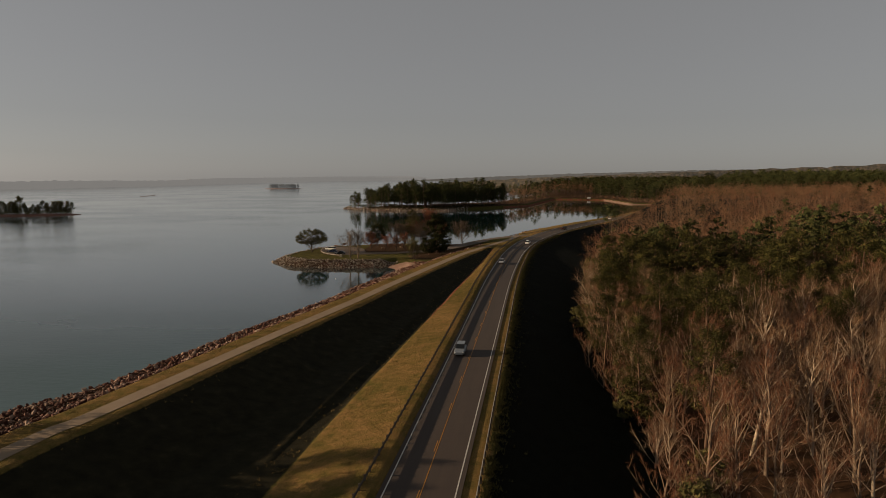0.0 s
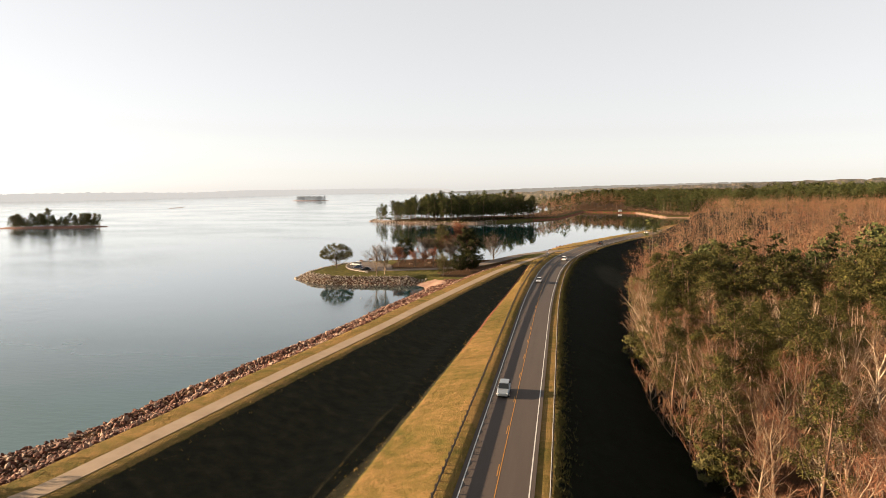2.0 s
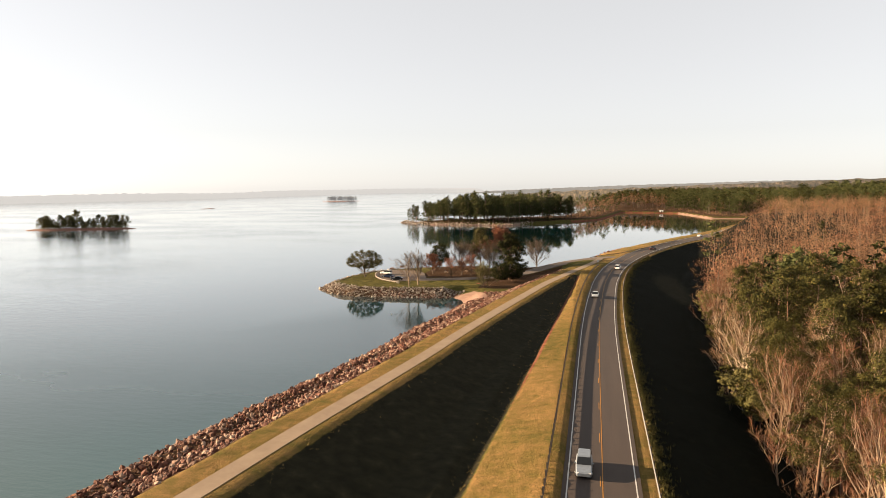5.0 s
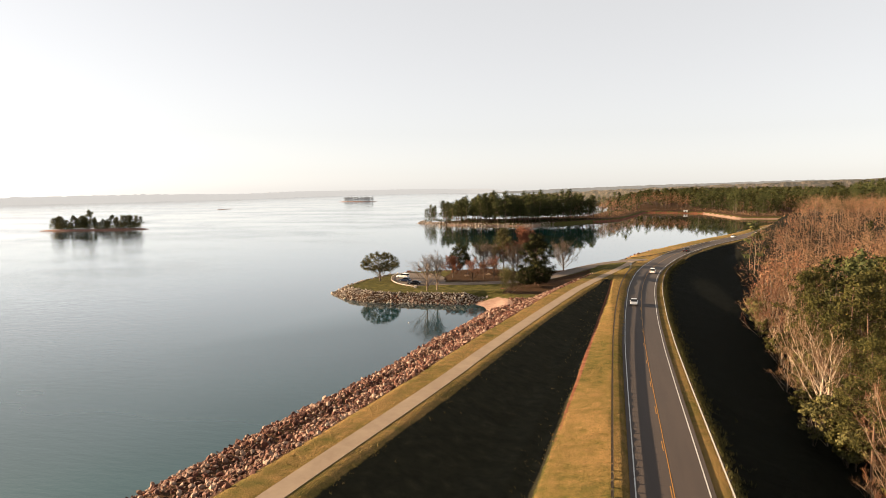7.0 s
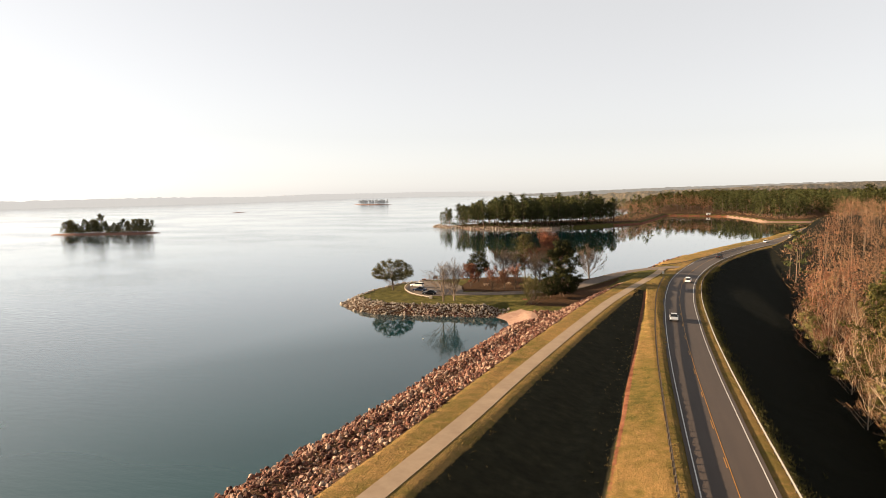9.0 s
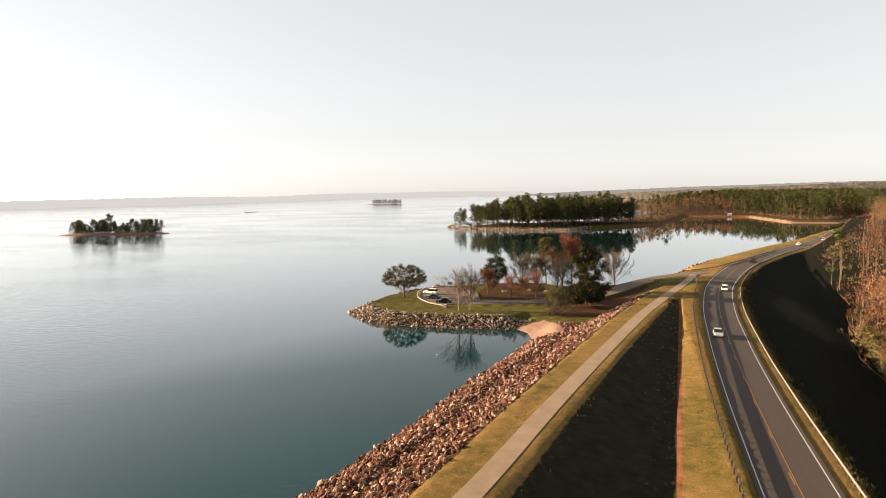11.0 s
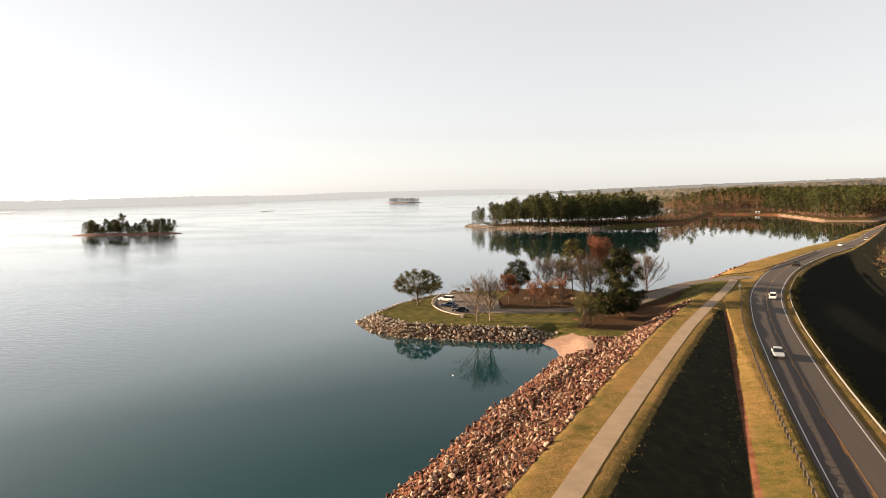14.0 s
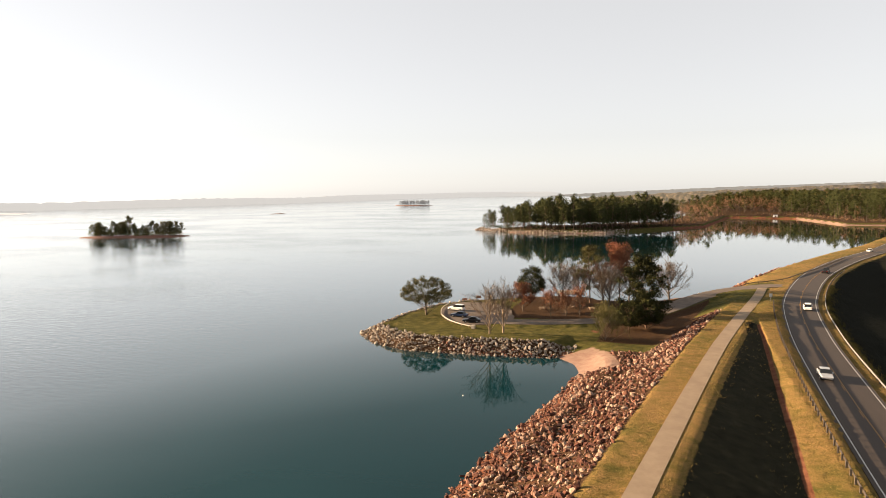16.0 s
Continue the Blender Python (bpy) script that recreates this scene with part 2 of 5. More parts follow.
def spline(points, step=2.0):
    """A smooth line through plan points, as even stations: x, y."""
    p = np.array(points, float)
    p = np.vstack([2 * p[0] - p[1], p, 2 * p[-1] - p[-2]])
    out = []
    for a, b, c, d in zip(p, p[1:], p[2:], p[3:]):
        u = np.linspace(0, 1, 24, endpoint=False)[:, None]
        out.append(0.5 * (2 * b + (c - a) * u + (2 * a - 5 * b + 4 * c - d) * u**2 + (3 * b - a - 3 * c + d) * u**3))
    q = np.vstack(out + [p[-2:-1]])
    s = np.r_[0, np.cumsum(np.hypot(*np.diff(q, axis=0).T))]
    even = np.linspace(0, s[-1], max(2, int(s[-1] / step)))
    return np.stack([np.interp(even, s, q[:, 0]), np.interp(even, s, q[:, 1])], 1)


def sides(line):
    """The unit normals to the right of a line's stations."""
    d = np.gradient(line, axis=0)
    d /= np.hypot(*d.T)[:, None]
    return np.stack([d[:, 1], -d[:, 0]], 1)


def lateral(line, x, y):
    """For places: the signed offset to the right of a line, and the y of the nearest station."""
    x, y = np.asarray(x, float), np.asarray(y, float)
    nrm = sides(line)
    best, off, at = np.full(x.shape, 1e9), np.zeros(x.shape), np.zeros(x.shape)
    for (px, py), (nx, ny) in zip(line, nrm):
        dx, dy = x - px, y - py
        d2 = dx * dx + dy * dy
        near = d2 < best
        best = np.where(near, d2, best)
        off = np.where(near, np.sign(dx * nx + dy * ny) * np.sqrt(d2), off)
        at = np.where(near, py, at)
    return off, at


def inside_distance(poly, x, y):
    """Signed distance to a closed outline: positive inside."""
    p = np.array(poly, float)
    best, ins = np.full(np.shape(x), 1e12), np.zeros(np.shape(x), bool)
    for (ax, ay), (bx, by) in zip(p, np.roll(p, -1, 0)):
        ex, ey = bx - ax, by - ay
        u = np.clip(((x - ax) * ex + (y - ay) * ey) / (ex * ex + ey * ey), 0, 1)
        best = np.minimum(best, (x - ax - u * ex) ** 2 + (y - ay - u * ey) ** 2)
        cross = ((ay > y) != (by > y)) & (x < (bx - ax) * (y - ay) / (by - ay + 1e-12) + ax)
        ins ^= cross
    return np.where(ins, 1, -1) * np.sqrt(best)


def smooth01(v):
    v = np.clip(v, 0, 1)
    return v * v * (3 - 2 * v)


# ---- the plan ----
ROAD = spline([(0, -160), (0, 0), (0, 110), (0, 160), (0.2, 185), (1.0, 215), (3.2, 255), (8.8, 298), (22.5, 352), (43, 405), (65.5, 452),
               (86, 500), (120, 593), (188, 740), (285, 925), (420, 1170), (600, 1500)], 3.0)
WALKWAY = spline([(-49, -150), (-46.5, 0), (-43.9, 54), (-42.2, 64), (-39.5, 81), (-35.9, 105), (-32.0, 128), (-29.6, 143), (-26.5, 164.5), (-20.7, 200),
                  (-15.4, 230), (-9.6, 260), (-5.4, 280), (-1.2, 301), (1.5, 316)], 2.0)
SPUR = spline([(14, 322), (3, 322), (-8, 315), (-17, 302), (-24, 286), (-31, 272), (-40, 264), (-50, 259.5), (-60, 257), (-70, 256)], 1.5)
SHORE = [(-84, -500), (-74, 0), (-70.5, 60), (-67.5, 78.6), (-63.8, 84.5), (-61.8, 91), (-60.2, 100), (-58.6, 110), (-56.6, 121), (-54.0, 136), (-51.2, 150), (-48.0, 168), (-46.0, 188),
         (-44.0, 199), (-41.2, 216), (-40.5, 226),
         (-42.5, 232), (-46, 236), (-53, 234.5), (-66, 233), (-80, 232.5), (-90, 237), (-97, 244.5), (-96, 262), (-91.5, 279), (-80, 292),
         (-62, 303), (-45, 307), (-32, 310), (-22, 321), (-8, 338), (0, 358), (10, 384), (40, 452), (62, 494), (98, 580), (160, 735),
         (196, 800), (212, 838), (197, 846), (168, 782), (122, 783), (112, 860), (104, 914), (70, 930), (38, 942), (26, 860), (5, 738),
         (-35, 682), (-78, 629), (-125, 625), (-170, 635), (-198, 664), (-192, 690), (-100, 745), (-40, 800), (-10, 1000), (40, 1400),
         (300, 2500), (800, 4600), (4700, 4700), (4700, -500)]
CROSS_Y = [40, 80, 165, 240, 285]


def road_z(y):
    return np.interp(y, [150, 255], [4.0, 5.0])


def bank(y):
    """The cross fall of the road through the bend, per metre to the right."""
    return np.interp(y, [140, 200, 380, 470], [0.0, 0.055, 0.055, 0.015])


def walkway_z(y):
    return np.interp(y, [230, 303], [6.6, 4.95])


def berm(y):
    """How far the lake-side verge stands above the road at the guard rail."""
    return np.interp(y, [60, 110, 190, 250, 285, 300], [0.40, 0.42, 0.52, 0.66, 0.62, 0.0])


def ditch_x(y):
    return np.interp(y, [0, 80, 120, 155, 185, 215, 245, 265], [-18.5, -15.6, -13.3, -11.3, -9.8, -8.2, -6.6, -5.9])


def ground_height(x, y):
    """The height of the land, and the weights of its covers."""
    x, y = np.asarray(x, float), np.asarray(y, float)
    shore = inside_distance(SHORE, x, y)
    r, ry = lateral(ROAD, x, y)
    s, sy = lateral(WALKWAY, x, y)
    q, _ = lateral(SPUR, x, y)
    rz, wz = road_z(ry), walkway_z(sy)
    far_land = smooth01((y - 820) / 300)
    # low land by the shore, rising slowly inland
    land = np.clip(np.where(shore < 0, shore * 0.18, shore * 0.42), -3.0, 2.4) + 10 * smooth01((y - 900) / 2600) * (shore > 0) + 6 * far_land * smooth01(shore / 60)
    # woods to the east, below the road
    floor = -2 + 7 * smooth01((x - 30) / 110) + 9 * smooth01((y - 260) / 300) + 12 * smooth01((y - 900) / 2600)
    east = np.maximum(floor, rz - 0.15 - 6.3 * bank(ry) - 0.36 * np.maximum(r - 6.3, 0))
    # the dam: stone slope, grass crest with the walkway, long shaded slope, ditch, flat verge
    crest = wz - 0.06 * np.maximum(np.abs(s) - 1.6, 0)
    lake_side = np.minimum(crest, wz - 0.25 - 0.42 * np.maximum(-s - 5.0, 0))
    verge_left = np.interp(y, CROSS_Y, [2.2, 2.7, 4.0, 5.0, 5.0])
    dx = ditch_x(y)
    u = np.clip((x - dx) / np.maximum(-6.3 - dx, 0.5), 0, 1)
    verge = verge_left + (rz - 0.1 + berm(y) + 4.3 * bank(ry) - verge_left) * u
    slope = wz - 0.08 - 0.33 * np.maximum(s - 2.7, 0)
    groove = np.where((x < dx) & (x > dx - 3.2), -0.55 * np.sin(np.pi * np.clip((dx - x) / 3.2, 0, 1)), 0) * (y < 252)
    inner = np.where(s < 2.7, crest, np.maximum(slope, verge + groove))
    dam = np.where(s < 0, lake_side, inner)
        # beyond the end of the walkway: verge falling from the road to the bank
    fill = np.minimum(rz + 0.1 - 0.09 * np.maximum(-r - 6.3, 0), shore * 0.62)
    spur_top = np.interp(x, [-70, -25, -5, 5], [2.55, 3.0, 4.2, 4.8])
    fill = np.where(np.abs(q) < 4.2, spur_top, fill)
    blend = smooth01((y - 284) / 26)
    west = dam * (1 - blend) + fill * blend
    west = np.where(shore > -12, np.maximum(west * 1.0, land), land)
    # the picnic point keeps its own level
    point = np.clip(np.where(shore < 0, shore * 0.3, shore * np.interp(x, [-50, -45], [0.55, 0.22])), -3.0, 2.45)
    on_point = smooth01((-30 - x + (y - 240) * 0.35) / 10) * (y > 221) * (y < 345)
    west = np.where(on_point > 0, np.maximum(point, np.where(np.abs(q) < 4.2, spur_top, -9)) * on_point + west * (1 - on_point), west)
    back = smooth01((y - 560) / 120)
    west = west * (1 - back) + land * back
    z = np.where(r > 0, east, west)
    corridor = (np.abs(r) < 6.3)
    tilt = np.clip(r, -4.3, 6.3) * bank(ry)
    z = np.where(corridor, rz - 0.15 - tilt, z)
    fall = np.clip((-4.3 - r) / 0.5, 0, 1)
    z = np.where(corridor & (r < -4.3), rz - 0.12 - tilt + (berm(y) + 0.02) * fall, z)
    z = np.where((r < -6.3) & (shore < 0), np.minimum(z, shore * 0.3), z)
    return z, shore, r, s, q


def band(v, low, high, soft=1.0):
    """One between low and high, with soft ends."""
    return np.clip((v - low) / soft + 0.5, 0, 1) * np.clip((high - v) / soft + 0.5, 0, 1)


def ground_covers(x, y, z, shore, r, s, q):
    dx = ditch_x(y)
    dam = band(y, -999, 288, 6) * (x < -2) * (x > -72)
    w = {}
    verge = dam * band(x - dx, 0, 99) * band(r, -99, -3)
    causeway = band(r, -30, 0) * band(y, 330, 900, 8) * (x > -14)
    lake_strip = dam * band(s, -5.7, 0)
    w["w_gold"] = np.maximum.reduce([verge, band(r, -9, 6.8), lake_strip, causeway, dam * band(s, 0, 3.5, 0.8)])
    # shade of the embankment and ditch, laid on as a cover colour
    w["w_deep_shade"] = np.maximum(band(r, 6.8, 75), dam * band(x - dx, -2.9, -0.3, 0.7) * (y < 256))
    # paler oval: grazing sunlight on the clearing, put into the cover
    lit_clearing = 0.62 * band(1 - np.hypot((x - 26 - 0.004 * (y - 275) ** 2) / 8, (y - 275) / 36), 0, 9, 1.0)
    w["w_half_shade"] = np.maximum(dam * band(s, 3.4, 99) * band(x - dx, -99, -0.2), lit_clearing)
    stones = band(s, -27, -5.5) * np.where(y < 236, 1, band(s, -13, 0)) * band(y, -999, 276)
    grove = band(shore, 5, 99) * band(x, -66, -26) * band(y, 263, 301) * band(np.abs(q), 3.6, 99)
    shady = band(s, -44, -12.2) * band(x, -39, -4) * band(y, 243, 312) * band(np.abs(q), 3.4, 99)
    # leaf litter; under the stones its dark colour stands in for gap shade
    w["w_litter_shade"] = np.maximum.reduce([shady, band(r - np.interp(y, [180, 250, 300, 340], [28, 35, 50, 70]), 0, 9e9, 5) * (r > 0), band(y, 600, 9e9) * band(shore, 6, 9e9), grove, stones, band(shore, -99, 5.0) * (x < -46) * band(y, 228, 330)])
    scar = np.array([noise.noise((a * 0.09, b * 0.09, 8.0)) for a, b in zip(x, y)]) > 0.30
    # ditch clay fades southwards, standing in for the shade that lies on it
    w["w_clay"] = np.maximum.reduce([dam * band(x - dx, -0.3, 0.38, 0.4) * (y < 256) * np.interp(y, [120, 165], [0.35, 1.0]), 0.35 * stones, band(shore, -99, 3.4) * ((y < 560) | (y > 700)) * np.where((x < -46) & (y > 228) & (y < 330), 0.25, 1.0), scar * band(x, -48, -20) * band(y, 238, 262) * band(s, -99, -11) * 0.9])
    w["w_sand"] = np.maximum.reduce([band(shore, -99, 7.6) * band(x, -46.5, -32) * band(y - 236.8 - 0.56 * (x + 45.5), -99, 0) * band(s, -99, -11.5) * band(y, 221, 246), band(shore, -99, 3.5) * (y > 590) * ((x < -70) | (x > 105)), band(shore, -99, 6.5) * band(y, -99, 92, 6)])
    return {k: v.astype(np.float32) for k, v in w.items()}


def graded(spans):
    out = []
    for a, b, n in spans:
        out += list(np.linspace(a, b, n, endpoint=False))
    return np.array(out + [spans[-1][1]])


def build_ground():
    gx = graded([(-4700, -800, 12), (-800, -110, 16), (-110, -60, 55), (-60, -20, 66), (-20, -4, 48), (-4, 36, 36), (36, 130, 36), (130, 400, 30), (400, 1200, 24), (1200, 4700, 14)])
    gy = graded([(-480, -60, 10), (-60, 40, 25), (40, 330, 215), (330, 520, 64), (520, 1000, 90), (1000, 1700, 24), (1700, 4700, 14)])
    x, y = [a.ravel() for a in np.meshgrid(gx, gy)]
    z, *rest = ground_height(x, y)
    jitter = np.array([noise.noise((a * 0.13, b * 0.13, 0.0)) for a, b in zip(x, y)])
    z = z + 0.16 * jitter * ((np.abs(rest[1]) > 6.5) & (np.abs(rest[2]) > 2) & (np.abs(rest[3]) > 4.4))
    nx, ny = len(gx), len(gy)
    i = (np.arange(ny - 1)[:, None] * nx + np.arange(nx - 1)).ravel()
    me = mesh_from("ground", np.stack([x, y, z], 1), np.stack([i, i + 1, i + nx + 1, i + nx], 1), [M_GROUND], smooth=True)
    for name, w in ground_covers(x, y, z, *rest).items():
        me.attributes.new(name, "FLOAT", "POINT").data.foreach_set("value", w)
    tagged(new("ground", me), "mown golden grass, slopes coloured dark for their shade, red clay and leaf litter", "ground", kind="structure")


def strip(name, line, a, b, z, material, parent=None, thick=0.0, start=None, end=None, fall=None):
    """A band laid along a line between two offsets, following height z(y)."""
    n = sides(line)
    keep = np.ones(len(line), bool)
    if start is not None:
        keep = (line[:, 1] >= start) & (line[:, 1] <= end)
    p, n = line[keep], n[keep]
    zz = z(p)
    cols = [p + n * a, p + n * b]
    za, zb = (zz, zz) if fall is None else (zz - a * fall(p[:, 1]), zz - b * fall(p[:, 1]))
    verts = [np.c_[cols[0], za], np.c_[cols[1], zb]]
    if thick:
        verts = [np.c_[cols[0], za - thick], *verts, np.c_[cols[1], zb - thick]]
    k, m = len(verts), len(p)
    v = np.stack(verts, 1).reshape(-1, 3)
    f = [(i * k + j, i * k + j + 1, (i + 1) * k + j + 1, (i + 1) * k + j) for i in range(m - 1) for j in range(k - 1)]
    me = mesh_from(name, v, f, [material])
    ob = new(name, me)
    ob.parent = parent
    return ob


def height_at(x, y):
    return ground_height(np.array([x], float), np.array([y], float))[0][0]


# ---- ground, water, road ----
build_ground()


def build_water():
    edge = [(-52, -480), (-47, 0), (-40, 80), (-30, 141), (-22, 190), (-14, 240), (-4, 285), (8, 322), (24, 356), (45, 408), (66, 452), (88, 502),
            (122, 594), (190, 742), (287, 927), (420, 1170), (600, 1500), (1500, 2600), (2600, 4700), (-4700, 4700), (-4700, -480)]
    bm = bmesh.new()
    bm.faces.new([bm.verts.new((x, y, 0)) for x, y in edge])
    bmesh.ops.triangulate(bm, faces=bm.faces[:])
    me = bpy.data.meshes.new("water")
    bm.to_mesh(me)
    me.materials.append(M_WATER)
    tagged(new("water", me), "calm teal lake mirroring a pale sky", "lake", kind="structure")


build_water()


def on_road(lift):
    return lambda p: road_z(p[:, 1]) + lift


def on_walk(lift):
    return lambda p: walkway_z(p[:, 1]) + lift


def on_spur(lift):
    return lambda p: np.interp(p[:, 0], [-70, -25, -5, 5], [2.55, 3.0, 4.2, 4.95]) + lift


def build_road():
    road = tagged(strip("road", ROAD, -4.15, 4.15, on_road(0.0), M_ASPHALT, thick=0.3, fall=bank), "worn grey two-lane asphalt road", "road", kind="structure")
    strip("edge_line", ROAD, -3.68, -3.54, on_road(0.012), M_WHITE, road, fall=bank)
    strip("edge_line", ROAD, 3.54, 3.68, on_road(0.012), M_WHITE, road, fall=bank)
    strip("centre_line", ROAD, 0.07, 0.17, on_road(0.012), M_YELLOW, road, fall=bank)
    y = 30.0
    while y < 420:
        strip("dash", ROAD_FINE, -0.17, -0.06, on_road(0.012), M_YELLOW, road, start=y, end=y + 3.4, fall=bank)
        y += 12.2


ROAD_FINE = spline(ROAD[::4], 0.5)
build_road()


def build_walkway():
    slab = tagged(strip("pavement", WALKWAY, -1.25, 1.25, on_walk(0.05), M_PATH, thick=0.3), "worn tan concrete walkway on the dam crest", "walkway", kind="structure")
    return slab


build_walkway()
spur = tagged(strip("side_road", SPUR, -3.0, 3.0, on_spur(0.06), M_SPUR, thick=0.3), "narrow side road to the picnic point", "road", kind="structure")


def build_car_park():
    bm = bmesh.new()
    rim = [(-66, 252.6), (-72, 250.5), (-78, 255), (-82, 262), (-84.5, 271), (-83, 279), (-76, 282), (-68, 277), (-64, 268), (-62, 260)]
    edge = spline(rim + rim[:1], 1.0)[:-1]
    top = bm.faces.new([bm.verts.new((x + 0.7 * noise.noise((x * 0.4, y * 0.4, 1.0)), y + 0.7 * noise.noise((x * 0.4, y * 0.4, 6.0)), 2.60)) for x, y in edge])
    if top.normal.z < 0:
        top.normal_flip()
    low = bmesh.ops.extrude_face_region(bm, geom=[top])["geom"]
    for v in low:
        if isinstance(v, bmesh.types.BMVert):
            v.co.z = 2.62
    me = bpy.data.meshes.new("car_park")
    bmesh.ops.recalc_face_normals(bm, faces=bm.faces[:])
    bm.to_mesh(me)
    me.materials.append(M_SPUR)
    tagged(new("car_park", me), "small asphalt car park on the point", "car park", kind="structure")


build_car_park()


# ---- trees ----
def tube(points, radii, n=5):
    """Verts and triangles of a tapered tube."""
    p = np.array(points, float)
    v, f = [], []
    for i, (c, r) in enumerate(zip(p, radii)):
        d = p[min(i + 1, len(p) - 1)] - p[max(i - 1, 0)]
        d /= np.linalg.norm(d) + 1e-9
        a = np.cross(d, (0.31, 0.95, 0.1) if abs(d[1]) < 0.9 else (1, 0, 0))
        a /= np.linalg.norm(a) + 1e-9
        b = np.cross(d, a)
        for k in range(n):
            w = 2 * math.pi * k / n
            v.append(c + r * (math.cos(w) * a + math.sin(w) * b))
        if i:
            for k in range(n):
                q, s = (i - 1) * n + k, (i - 1) * n + (k + 1) % n
                f += [(q, s, s + n), (q, s + n, q + n)]
    return np.array(v), np.array(f)


def joined(pieces):
    vs, fs, at = [], [], 0
    for v, f in pieces:
        vs.append(v)
        fs.append(np.asarray(f) + at)
        at += len(v)
    return np.vstack(vs), np.vstack(fs)


def blades(rng, roots, ways, lengths, widths):
    """Slender triangles: twigs."""
    ways = ways / (np.linalg.norm(ways, axis=1)[:, None] + 1e-9)
    side = np.cross(ways, rng.normal(size=ways.shape))
    side /= np.linalg.norm(side, axis=1)[:, None] + 1e-9
    v = np.stack([roots - side * widths[:, None], roots + side * widths[:, None], roots + ways * lengths[:, None]], 1).reshape(-1, 3)
    return v, np.arange(len(v)).reshape(-1, 3)


def tufts(rng, centres, size, per, radius, flat=0.65):
    """Small leaf triangles scattered in clumps round the centres."""
    c = np.repeat(centres, per, 0)
    d = rng.normal(size=c.shape)
    d /= np.linalg.norm(d, axis=1)[:, None]
    c = c + d * (radius * rng.random((len(c), 1)) ** 0.45) * (1, 1, flat)
    n = d + rng.normal(size=c.shape) * 0.45 + (0, 0, 0.25)
    a = np.cross(n, rng.normal(size=c.shape))
    b = np.cross(n, a)
    s = size * (0.6 + 0.8 * rng.random((len(c), 1)))
    a *= s / np.linalg.norm(a, axis=1)[:, None]
    b *= s / np.linalg.norm(b, axis=1)[:, None]
    v = np.stack([c - a * 0.5, c + b * 0.6, c + a * 0.7 - b * 0.2], 1).reshape(-1, 3)
    return v, np.arange(len(v)).reshape(-1, 3)


def bent(rng, start, way, length, lift, steps=3, wobble=0.12):
    pts, p, d = [np.array(start, float)], np.array(start, float), np.array(way, float)
    for _ in range(steps):
        d = d + rng.normal(size=3) * wobble + (0, 0, lift)
        d /= np.linalg.norm(d)
        p = p + d * length / steps
        pts.append(p)
    return np.array(pts), d


def bare_tree(seed, h, spread=0.32, first=0.3, limbs=12, subs=5, twigs=8, fork=False, thick=1.0, twig_width=0.022, lite=False):
    """Trunk with limbs, and the haze of twigs."""
    rng = np.random.default_rng(seed)
    r0 = 0.016 * h * thick
    trunk, _ = bent(rng, (0, 0, -0.4), (0, 0, 1), h * (0.55 if fork else 0.82), 0.05, 5, 0.05)
    wood = [tube(trunk, np.linspace(r0, r0 * (0.55 if fork else 0.22), len(trunk)), 6)]
    roots, ways, lens = [], [], []
    for k in range(limbs):
        u = first + (1 - first) * (k + 0.6 * rng.random()) / limbs
        at = np.array([np.interp(u * (len(trunk) - 1), range(len(trunk)), trunk[:, i]) for i in range(3)])
        turn = k * 2.4 + rng.normal() * 0.3
        out = spread * (1.5 - 0.7 * u) * 2.0
        way = np.array([math.cos(turn) * out, math.sin(turn) * out, 1.0 - 0.35 * (1 - u)])
        length = (h - at[2]) * (0.55 + 0.3 * rng.random()) if fork else h * (0.42 - 0.20 * u) * (0.8 + 0.4 * rng.random())
        limb, d = bent(rng, at, way / np.linalg.norm(way), length, 0.10, 4, 0.13)
        wood.append(tube(limb[::2] if lite else limb, np.linspace(r0 * 0.36, r0 * 0.08, 3 if lite else len(limb)), 3 if lite else 4))
        for j in range(subs):
            w = 0.25 + 0.75 * (j + rng.random()) / subs
            start = np.array([np.interp(w * (len(limb) - 1), range(len(limb)), limb[:, i]) for i in range(3)])
            sway = d + rng.normal(size=3) * 0.6 + (0, 0, 0.25)
            sub, sd = bent(rng, start, sway / np.linalg.norm(sway), length * (0.45 - 0.2 * w), 0.08, 2, 0.15)
            if not lite:
                wood.append(tube(sub, np.linspace(r0 * 0.12, r0 * 0.03, len(sub)), 3))
            for _ in range(twigs):
                q = rng.random()
                roots.append(sub[0] + (sub[-1] - sub[0]) * q)
                ways.append(sd + rng.normal(size=3) * 0.7 + (0, 0, 0.25))
                lens.append(h * (0.045 + 0.07 * rng.random()))
    haze = blades(rng, np.array(roots), np.array(ways), np.array(lens), twig_width * (0.7 + 0.6 * rng.random(len(lens))))
    wood = joined(wood)
    tall = h / max(haze[0][:, 2].max(), wood[0][:, 2].max())
    return (wood[0] * (1, 1, tall), wood[1]), (haze[0] * (1, 1, tall), haze[1])


